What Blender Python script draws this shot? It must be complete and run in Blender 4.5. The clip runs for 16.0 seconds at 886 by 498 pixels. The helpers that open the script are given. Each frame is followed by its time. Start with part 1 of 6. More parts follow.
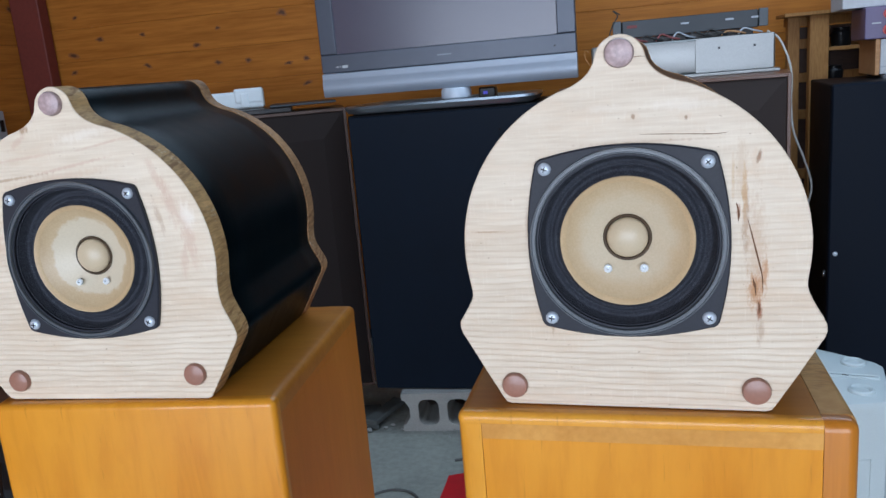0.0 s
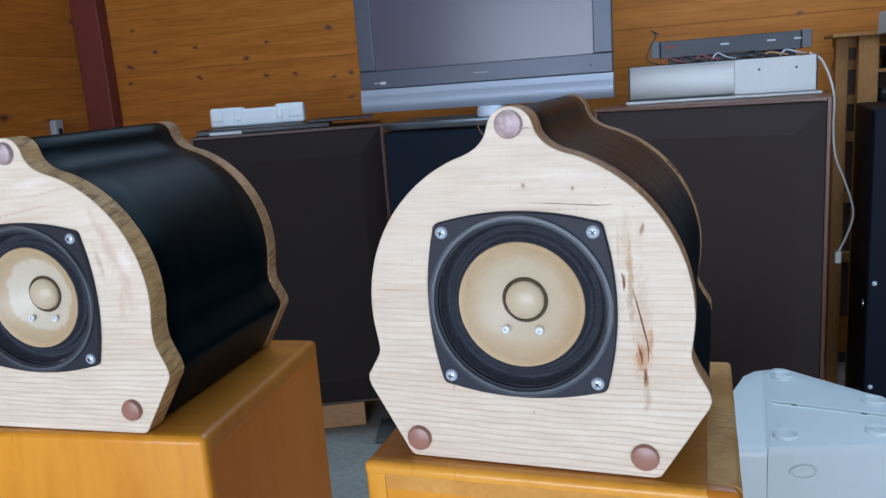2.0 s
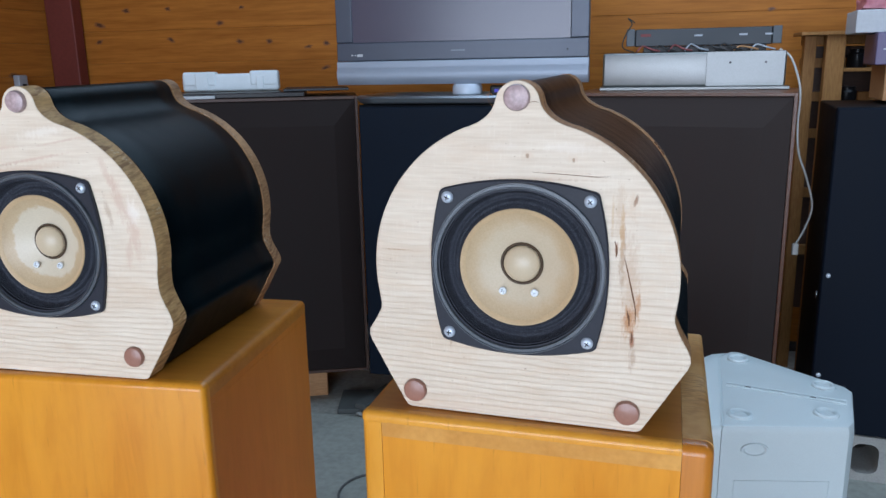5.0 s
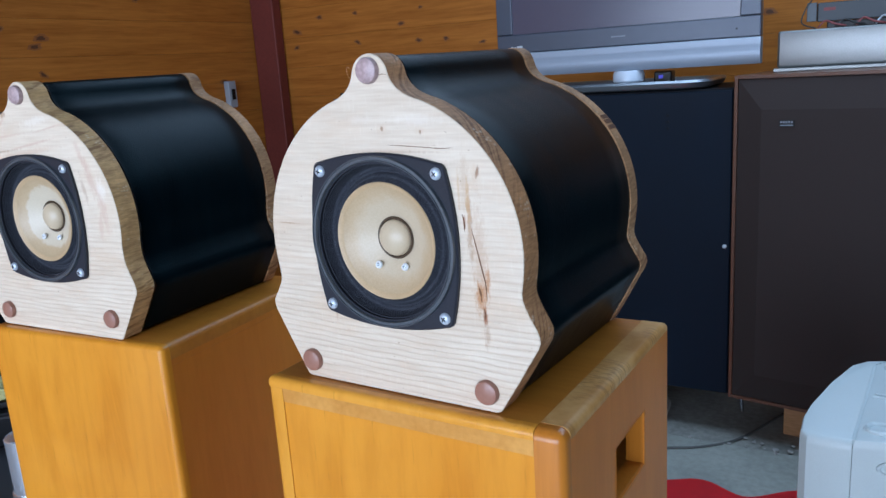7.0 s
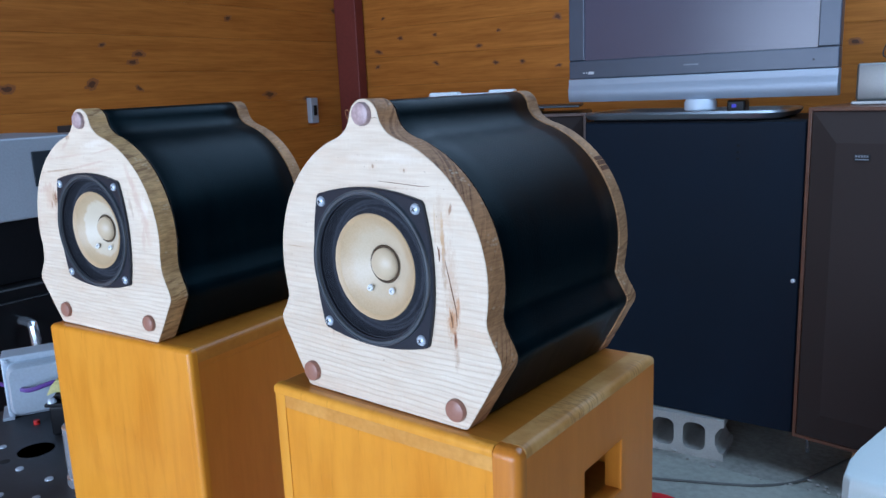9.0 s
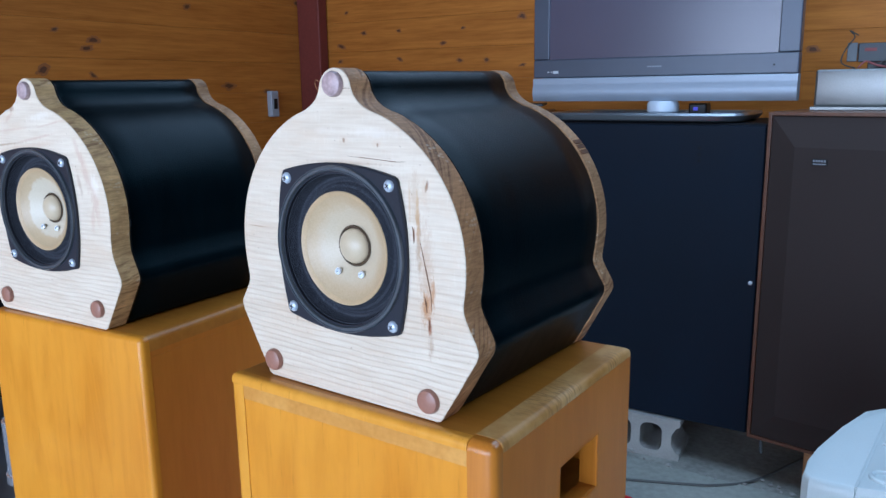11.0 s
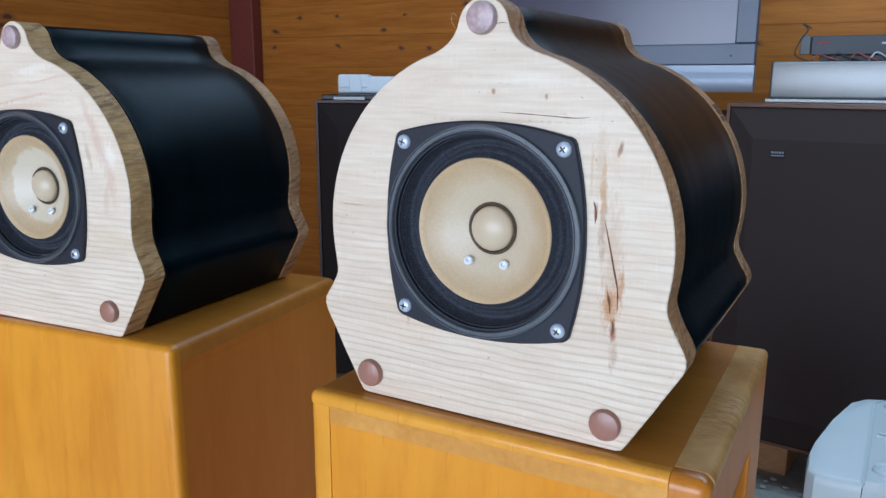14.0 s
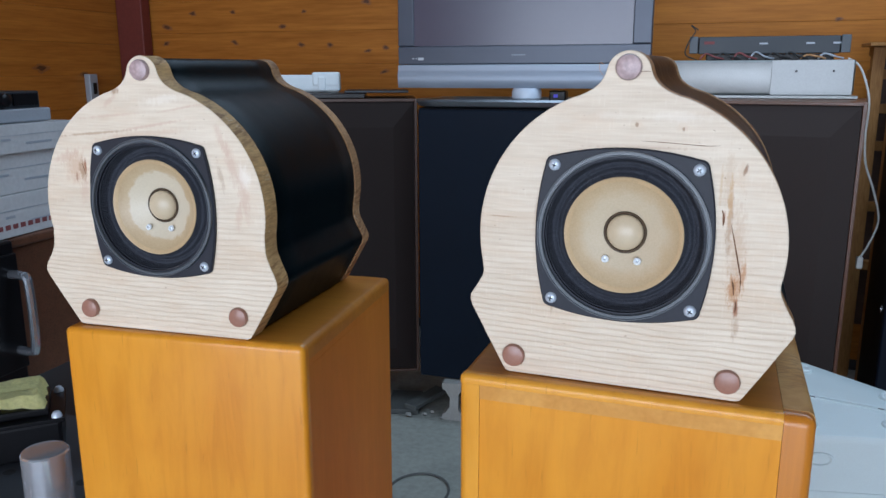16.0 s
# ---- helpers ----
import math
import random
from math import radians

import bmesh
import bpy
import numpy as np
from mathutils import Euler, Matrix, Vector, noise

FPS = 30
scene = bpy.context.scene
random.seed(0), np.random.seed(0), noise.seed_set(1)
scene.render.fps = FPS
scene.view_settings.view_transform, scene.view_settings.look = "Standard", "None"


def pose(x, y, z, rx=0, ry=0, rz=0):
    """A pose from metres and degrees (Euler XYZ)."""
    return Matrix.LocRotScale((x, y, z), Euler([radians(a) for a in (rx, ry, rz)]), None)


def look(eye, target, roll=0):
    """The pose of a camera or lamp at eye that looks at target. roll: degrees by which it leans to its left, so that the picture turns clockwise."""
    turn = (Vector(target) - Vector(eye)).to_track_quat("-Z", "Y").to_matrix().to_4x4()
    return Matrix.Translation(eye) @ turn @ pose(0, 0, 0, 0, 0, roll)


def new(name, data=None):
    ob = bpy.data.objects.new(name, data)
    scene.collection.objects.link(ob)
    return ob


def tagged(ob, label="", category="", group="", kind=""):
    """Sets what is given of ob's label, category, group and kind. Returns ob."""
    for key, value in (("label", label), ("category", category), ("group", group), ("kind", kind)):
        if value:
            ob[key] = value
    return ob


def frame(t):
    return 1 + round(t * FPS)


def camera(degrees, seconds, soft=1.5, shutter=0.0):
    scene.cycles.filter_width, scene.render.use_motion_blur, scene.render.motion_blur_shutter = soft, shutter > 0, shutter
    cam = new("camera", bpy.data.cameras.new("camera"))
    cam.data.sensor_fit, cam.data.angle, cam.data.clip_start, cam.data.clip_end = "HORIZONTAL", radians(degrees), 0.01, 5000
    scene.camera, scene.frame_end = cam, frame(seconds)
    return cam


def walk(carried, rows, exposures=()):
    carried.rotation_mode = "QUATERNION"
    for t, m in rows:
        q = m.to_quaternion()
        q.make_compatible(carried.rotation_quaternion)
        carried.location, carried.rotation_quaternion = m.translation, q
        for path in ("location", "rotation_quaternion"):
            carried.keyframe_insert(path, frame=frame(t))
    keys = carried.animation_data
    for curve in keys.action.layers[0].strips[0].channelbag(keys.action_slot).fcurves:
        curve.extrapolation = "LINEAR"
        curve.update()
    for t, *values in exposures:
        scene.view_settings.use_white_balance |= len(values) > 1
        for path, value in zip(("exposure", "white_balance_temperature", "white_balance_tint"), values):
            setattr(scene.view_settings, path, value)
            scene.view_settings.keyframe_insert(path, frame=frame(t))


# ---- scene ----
cam = camera(59.3, 16.0)
PATH = [
    (0, (-0.004, 0.011, 1.357), (-0.444, 1.912, 0.916), -4.9),
    (0.5, (0.022, 0.033, 1.358), (-0.465, 1.919, 0.907), -5.3),
    (1, (0.059, 0.038, 1.362), (-0.517, 1.902, 0.919), -6.0),
    (1.5, (0.075, 0.042, 1.366), (-0.527, 1.902, 0.945), -5.5),
    (2, (0.083, 0.024, 1.381), (-0.492, 1.895, 0.973), -4.2),
    (2.5, (0.067, 0.015, 1.383), (-0.475, 1.892, 0.963), -3.2),
    (3, (0.056, 0.004, 1.376), (-0.452, 1.888, 0.947), -2.3),
    (3.5, (0.055, -0.003, 1.378), (-0.419, 1.89, 0.937), -1.3),
    (4, (0.05, -0.009, 1.38), (-0.38, 1.891, 0.929), -0.7),
    (4.2, (0.044, -0.011, 1.379), (-0.376, 1.889, 0.919), -0.6),
    (6.3, (0.194, 0.011, 1.379), (-0.589, 1.793, 0.922), -2.8),
    (6.5, (0.22, 0.029, 1.374), (-0.623, 1.784, 0.916), -3.1),
    (7, (0.255, 0.058, 1.359), (-0.722, 1.743, 0.902), -3.8),
    (7.5, (0.274, 0.093, 1.347), (-0.802, 1.716, 0.891), -3.7),
    (8, (0.316, 0.083, 1.368), (-0.824, 1.666, 0.927), -3.3),
    (8.2, (0.328, 0.077, 1.377), (-0.826, 1.652, 0.945), -2.9),
    (10.3, (0.327, 0.039, 1.359), (-0.773, 1.665, 0.974), -0.7),
    (10.5, (0.324, 0.04, 1.358), (-0.758, 1.678, 0.975), -0.5),
    (11, (0.305, 0.071, 1.356), (-0.758, 1.716, 0.951), -0.8),
    (11.5, (0.254, 0.115, 1.335), (-0.783, 1.776, 0.926), -0.8),
    (12, (0.217, 0.148, 1.332), (-0.793, 1.823, 0.919), -0.7),
    (12.5, (0.205, 0.15, 1.328), (-0.779, 1.838, 0.902), -0.5),
    (13, (0.189, 0.128, 1.332), (-0.763, 1.836, 0.914), -0.0),
    (13.5, (0.167, 0.108, 1.33), (-0.75, 1.834, 0.907), 0.2),
    (14, (0.149, 0.094, 1.331), (-0.734, 1.839, 0.91), 0.2),
    (14.5, (0.132, 0.075, 1.338), (-0.695, 1.844, 0.900), 0.0),
    (15, (0.105, 0.043, 1.346), (-0.662, 1.841, 0.906), -0.0),
    (15.5, (0.076, 0.007, 1.351), (-0.622, 1.832, 0.906), -0.1),
    (16, (0.037, -0.039, 1.356), (-0.557, 1.819, 0.915), -0.1),
]
walk(cam, [(t, look(eye, target, roll)) for t, eye, target, roll in PATH],
     exposures=[(0, -0.07, 6000, 15), (2, 0.0, 5820, 15), (4, -0.03, 5950, 15), (6.5, 0.05, 5700, 15), (8.2, 0.16, 5250, 14), (10.5, 0.18, 5250, 14), (12.5, 0.15, 5500, 14), (14.5, -0.02, 5750, 14), (16, -0.07, 6000, 15)])

# ---- world, sun, large lights ----
world = bpy.data.worlds.new("sky")
scene.world = world
world.use_nodes = True
wn = world.node_tree
sky = wn.nodes.new("ShaderNodeTexSky")
sky.sky_type, sky.sun_disc = "NISHITA", False
sky.sun_elevation, sky.sun_rotation = radians(20), radians(12)
wn.nodes["Background"].inputs[1].default_value = 0.10
wn.links.new(sky.outputs[0], wn.nodes["Background"].inputs[0])

sun = new("sun", bpy.data.lights.new("sun", "SUN"))
sun.data.energy, sun.data.angle, sun.data.color = 2.5, radians(0.6), (1.0, 0.95, 0.88)
sun.matrix_world = look((-3.0, 14.0, 5.2), (0, 0, 0))

# daylight that enters by the wide open shutter behind the camera
door_light = new("door_daylight", bpy.data.lights.new("door_daylight", "AREA"))
door_light.data.shape, door_light.data.size, door_light.data.size_y = "RECTANGLE", 5.0, 2.4
door_light.data.energy, door_light.data.color = 300.0, (0.81, 0.905, 1.0)
door_light.matrix_world = look((0.1, -4.4, 1.42), (0.1, 2.0, 1.30))

# daylight through the clear roof panel over the back of the room
roof_light = new("roof_daylight", bpy.data.lights.new("roof_daylight", "AREA"))
roof_light.data.shape, roof_light.data.size, roof_light.data.size_y = "RECTANGLE", 3.4, 1.5
roof_light.data.energy, roof_light.data.color = 52.0, (0.68, 0.87, 1.0)
roof_light.matrix_world = look((0.70, 2.25, 3.03), (0.70, 2.25, 0.0))


# ---- materials ----
def nodes_of(name):
    m = bpy.data.materials.new(name)
    m.use_nodes = True
    nt = m.node_tree
    return m, nt, nt.nodes["Principled BSDF"]


def add(nt, kind, **sockets):
    n = nt.nodes.new(kind)
    for key, value in sockets.items():
        n.inputs[key.replace("_", " ")].default_value = value
    return n


def coords(nt, stretch=(1, 1, 1), shuffle=False):
    tc = nt.nodes.new("ShaderNodeTexCoord")
    mp = nt.nodes.new("ShaderNodeMapping")
    mp.inputs["Scale"].default_value = stretch
    src = tc.outputs["Object"]
    if shuffle:
        info = nt.nodes.new("ShaderNodeObjectInfo")
        mul = nt.nodes.new("ShaderNodeMath")
        mul.operation = "MULTIPLY"
        mul.inputs[1].default_value = 37.0
        nt.links.new(info.outputs["Random"], mul.inputs[0])
        ad = nt.nodes.new("ShaderNodeVectorMath")
        nt.links.new(src, ad.inputs[0])
        nt.links.new(mul.outputs[0], ad.inputs[1])
        src = ad.outputs[0]
    nt.links.new(src, mp.inputs["Vector"])
    return mp.outputs[0]


def noise_of(nt, vec, scale, detail=4.0, rough=0.55, distortion=0.0):
    n = nt.nodes.new("ShaderNodeTexNoise")
    n.inputs["Scale"].default_value, n.inputs["Detail"].default_value = scale, detail
    n.inputs["Roughness"].default_value, n.inputs["Distortion"].default_value = rough, distortion
    nt.links.new(vec, n.inputs["Vector"])
    return n.outputs["Fac"]


def ramp(nt, fac, stops):
    r = nt.nodes.new("ShaderNodeValToRGB")
    el = r.color_ramp.elements
    while len(el) < len(stops):
        el.new(0.5)
    for e, (p, c) in zip(el, stops):
        e.position, e.color = p, (*c, 1) if len(c) == 3 else c
    nt.links.new(fac, r.inputs[0])
    return r.outputs[0]


def mix(nt, fac, a, b, mode="MIX"):
    m = nt.nodes.new("ShaderNodeMix")
    m.data_type, m.blend_type = "RGBA", mode
    for value, socket in ((fac, m.inputs[0]), (a, m.inputs[6]), (b, m.inputs[7])):
        if isinstance(value, (int, float)):
            socket.default_value = value
        elif isinstance(value, tuple):
            socket.default_value = (*value, 1)
        else:
            nt.links.new(value, socket)
    return m.outputs[2]


def calc(nt, op, a, b=0.0, c=None):
    m = nt.nodes.new("ShaderNodeMath")
    m.operation = op
    for value, socket in zip((a, b, c), m.inputs):
        if value is None:
            continue
        if isinstance(value, (int, float)):
            socket.default_value = value
        else:
            nt.links.new(value, socket)
    return m.outputs[0]


def bump_to(nt, bsdf, height, strength, distance):
    b = nt.nodes.new("ShaderNodeBump")
    b.inputs["Strength"].default_value, b.inputs["Distance"].default_value = strength, distance
    nt.links.new(height, b.inputs["Height"])
    nt.links.new(b.outputs[0], bsdf.inputs["Normal"])


def shade(c, k):
    return tuple(min(1.0, v * k) for v in c)


def plain(name, color, rough=0.5, metal=0.0, big=4.0, fine=90.0, vary=0.18, bump=0.15, depth=0.0006, coat=0.0, spec=0.5):
    """A painted, moulded or cast surface: stains at one scale, grain at another."""
    m, nt, b = nodes_of(name)
    v = coords(nt)
    n1, n2 = noise_of(nt, v, big, 5.0, 0.6), noise_of(nt, v, fine, 3.0)
    c = ramp(nt, n1, [(0.3, shade(color, 1 - vary)), (0.72, shade(color, 1 + vary))])
    c = mix(nt, 0.35, c, ramp(nt, n2, [(0.35, shade(color, 1 - vary)), (0.65, shade(color, 1 + vary))]))
    nt.links.new(c, b.inputs["Base Color"])
    r = nt.nodes.new("ShaderNodeMapRange")
    r.inputs["To Min"].default_value, r.inputs["To Max"].default_value = max(0.02, rough * 0.82), min(1.0, rough * 1.18)
    nt.links.new(n1, r.inputs["Value"])
    nt.links.new(r.outputs[0], b.inputs["Roughness"])
    b.inputs["Metallic"].default_value = metal
    b.inputs["Coat Weight"].default_value, b.inputs["Specular IOR Level"].default_value = coat, spec
    if bump:
        bump_to(nt, b, n2, bump, depth)
    return m


def wood(name, light, dark, rough=0.4, stretch=(1.2, 9, 9), scale=6.0, line=60.0, coat=0.0, bump=0.12, shuffle=False, lines=0.5, spec=0.5):
    """Wood with long soft grain along the axis with the small stretch, and finer streaks."""
    m, nt, b = nodes_of(name)
    v = coords(nt, stretch, shuffle)
    n1 = noise_of(nt, v, scale, 6.0, 0.6, 0.6)
    n2 = noise_of(nt, v, line, 3.0, 0.6)
    c = ramp(nt, n1, [(0.28, dark), (0.5, tuple((p + q) / 2 for p, q in zip(light, dark))), (0.7, light)])
    c = mix(nt, lines, c, ramp(nt, n2, [(0.35, shade(dark, 0.85)), (0.62, shade(light, 1.05))]))
    nt.links.new(c, b.inputs["Base Color"])
    b.inputs["Roughness"].default_value = rough
    b.inputs["Coat Weight"].default_value, b.inputs["Coat Roughness"].default_value = coat, 0.18
    b.inputs["Specular IOR Level"].default_value = spec
    bump_to(nt, b, n2, bump, 0.0005)
    return m


def pine_front(name, marks, tone=1.0):
    """Sanded pine board: waved growth lines across it, faint knots, and the dark marks given as (x, z, half length x, half length z, strength, colour)."""
    m, nt, b = nodes_of(name)
    tc = nt.nodes.new("ShaderNodeTexCoord")
    sep = nt.nodes.new("ShaderNodeSeparateXYZ")
    nt.links.new(tc.outputs["Object"], sep.inputs[0])
    x, z = sep.outputs[0], sep.outputs[2]
    warp = noise_of(nt, coords(nt, (7, 7, 12)), 1.6, 2.0, 0.5)
    ripple = noise_of(nt, coords(nt, (30, 30, 60)), 1.0, 3.0)
    zz = calc(nt, "ADD", calc(nt, "MULTIPLY_ADD", warp, 0.011, z), calc(nt, "MULTIPLY", ripple, 0.0016))
    ring = calc(nt, "PINGPONG", calc(nt, "MULTIPLY", zz, 530.0), 1.0)
    low = calc(nt, "MULTIPLY_ADD", z, -9.0, 1.35)
    low = calc(nt, "MINIMUM", calc(nt, "MAXIMUM", low, 0.18), 1.0)
    wide = noise_of(nt, coords(nt, (5, 5, 30)), 1.0, 4.0, 0.6)
    fibre = noise_of(nt, coords(nt, (25, 25, 420)), 1.0, 3.0, 0.6)
    base = ramp(nt, wide, [(0.3, shade((0.61, 0.50, 0.375), tone)), (0.55, shade((0.70, 0.60, 0.47), tone)), (0.8, shade((0.76, 0.68, 0.545), tone))])
    late = ramp(nt, ring, [(0.0, (0, 0, 0)), (0.55, (0.05, 0.05, 0.05)), (0.86, (0.75, 0.75, 0.75)), (1.0, (1, 1, 1))])
    c = mix(nt, calc(nt, "MULTIPLY", calc(nt, "MULTIPLY", late, low), 0.34), base, (0.51, 0.355, 0.24))
    c = mix(nt, 0.21, c, ramp(nt, fibre, [(0.35, (0.45, 0.28, 0.15)), (0.65, (0.85, 0.72, 0.55))]))
    mottle = noise_of(nt, coords(nt, (16, 16, 44)), 1.0, 5.0, 0.65, 0.5)
    c = mix(nt, calc(nt, "MULTIPLY", ramp(nt, mottle, [(0.50, (0, 0, 0)), (0.68, (1, 1, 1))]), 0.34), c, (0.66, 0.475, 0.315))
    sawn = noise_of(nt, coords(nt, (900, 900, 90)), 1.0, 3.0, 0.6)
    c = mix(nt, calc(nt, "MULTIPLY", ramp(nt, sawn, [(0.56, (0, 0, 0)), (0.72, (1, 1, 1))]), 0.22), c, (0.84, 0.76, 0.64))
    shaky = calc(nt, "MULTIPLY_ADD", noise_of(nt, coords(nt, (420, 420, 150)), 1.0, 5.0, 0.75), 2.6, -1.3)
    for mx, mz, hx, hz, strength, colour, *lean in marks:
        c0, s0 = math.cos(radians(lean[0] if lean else 0)), math.sin(radians(lean[0] if lean else 0))
        px, pz = calc(nt, "SUBTRACT", x, mx), calc(nt, "SUBTRACT", z, mz)
        u = calc(nt, "DIVIDE", calc(nt, "ADD", calc(nt, "MULTIPLY", px, c0), calc(nt, "MULTIPLY", pz, s0)), hx)
        w = calc(nt, "DIVIDE", calc(nt, "SUBTRACT", calc(nt, "MULTIPLY", pz, c0), calc(nt, "MULTIPLY", px, s0)), hz)
        d = calc(nt, "SQRT", calc(nt, "ADD", calc(nt, "MULTIPLY", u, u), calc(nt, "MULTIPLY", w, w)))
        d = calc(nt, "ADD", d, shaky)
        f = calc(nt, "MULTIPLY", ramp(nt, d, [(0.35, (1, 1, 1)), (1.0, (0, 0, 0))]), strength)
        c = mix(nt, f, c, colour)
    speck = noise_of(nt, coords(nt, (260, 260, 420)), 1.0, 2.0, 0.5)
    c = mix(nt, calc(nt, "MULTIPLY", ramp(nt, speck, [(0.70, (0, 0, 0)), (0.76, (1, 1, 1))]), 0.5), c, (0.30, 0.18, 0.10))
    nt.links.new(c, b.inputs["Base Color"])
    b.inputs["Roughness"].default_value = 0.55
    h = calc(nt, "ADD", calc(nt, "MULTIPLY", calc(nt, "MULTIPLY", late, low), 0.7), calc(nt, "MULTIPLY", fibre, 0.3))
    bump_to(nt, b, h, 0.55, 0.0010)
    return m


BROWN, PITCH, BLACKISH = (0.36, 0.20, 0.10), (0.30, 0.10, 0.04), (0.05, 0.025, 0.012)
PINE_A = pine_front("pine_board_cracked", [
    (0.0655, 0.083, 0.0060, 0.040, 0.42, (0.50, 0.31, 0.18)), (0.0605, 0.104, 0.0022, 0.024, 0.55, BROWN), (0.0672, 0.0545, 0.0020, 0.0070, 0.9, PITCH),
    (0.0668, 0.135, 0.0013, 0.0044, 0.9, (0.20, 0.09, 0.04), -12), (0.0655, 0.132, 0.0040, 0.0080, 0.3, (0.60, 0.40, 0.24)), (0.0585, 0.128, 0.0035, 0.020, 0.35, (0.50, 0.33, 0.19)), (0.0572, 0.107, 0.0012, 0.006, 0.7, PITCH),
    (0.0652, 0.066, 0.0042, 0.0110, 0.85, (0.46, 0.21, 0.075)), (0.0700, 0.074, 0.0020, 0.0120, 0.75, (0.46, 0.21, 0.075)), (0.0600, 0.1180, 0.0016, 0.0170, 0.6, (0.52, 0.30, 0.12)), (0.0545, 0.1250, 0.0010, 0.0150, 0.5, (0.55, 0.36, 0.18)),
    (0.0680, 0.043, 0.0022, 0.010, 0.45, BROWN), (0.0060, 0.1587, 0.0011, 0.0017, 0.85, (0.22, 0.11, 0.05)), (0.0060, 0.1590, 0.0042, 0.0030, 0.3, (0.60, 0.42, 0.27)), (0.0320, 0.1568, 0.0010, 0.0016, 0.9, (0.22, 0.11, 0.05)), (0.0315, 0.1575, 0.0042, 0.0026, 0.3, (0.60, 0.42, 0.27)),
    (-0.0516, 0.104, 0.0020, 0.011, 0.4, BROWN), (-0.075, 0.100, 0.012, 0.0006, 0.5, BROWN), (-0.0410, 0.047, 0.0013, 0.008, 0.7, BROWN),
    (0.012, 0.1455, 0.040, 0.0010, 0.3, BROWN), (0.030, 0.1635, 0.019, 0.0038, 0.28, (0.82, 0.74, 0.64)), (-0.010, 0.1640, 0.012, 0.0026, 0.25, (0.80, 0.71, 0.60))])
ROSE = (0.60, 0.40, 0.29)
PINE_B = pine_front("pine_board_knotted", [
    (-0.0640, 0.1200, 0.0120, 0.0150, 0.55, (0.56, 0.34, 0.21)), (-0.0580, 0.117, 0.0045, 0.0090, 0.75, BROWN), (-0.0555, 0.121, 0.0012, 0.0050, 0.8, PITCH), (-0.0640, 0.1120, 0.0012, 0.0040, 0.7, PITCH),
    (-0.0720, 0.1270, 0.0140, 0.0040, 0.55, ROSE, 20), (-0.0580, 0.1020, 0.0050, 0.0120, 0.5, ROSE, -8), (-0.0245, 0.176, 0.0050, 0.0034, 0.75, BROWN), (-0.0300, 0.168, 0.0090, 0.0024, 0.5, ROSE, 35),
    (-0.0450, 0.1450, 0.0380, 0.0012, 0.55, BROWN, 5), (0.0050, 0.1515, 0.0300, 0.0014, 0.60, ROSE, 9), (-0.0300, 0.1580, 0.0340, 0.0013, 0.45, ROSE, 5), (0.0300, 0.1640, 0.0240, 0.0010, 0.5, ROSE, 10),
    (-0.0100, 0.1440, 0.0480, 0.0032, 0.40, (0.62, 0.43, 0.29), 7), (-0.0350, 0.1350, 0.0300, 0.0016, 0.40, ROSE, 3),
    (0.0680, 0.1250, 0.0050, 0.0200, 0.55, ROSE, 14), (0.0770, 0.1030, 0.0050, 0.0220, 0.55, ROSE, 8), (0.0620, 0.1400, 0.0036, 0.0170, 0.45, ROSE, 22), (0.0720, 0.0880, 0.0036, 0.0140, 0.45, ROSE, -10), (0.0590, 0.1160, 0.0024, 0.0130, 0.40, BROWN, 10),
    (0.0150, 0.1700, 0.0200, 0.0040, 0.4, (0.88, 0.80, 0.69), 8), (0.0780, 0.1160, 0.0050, 0.0110, 0.5, (0.90, 0.83, 0.73), 10)], 1.07)


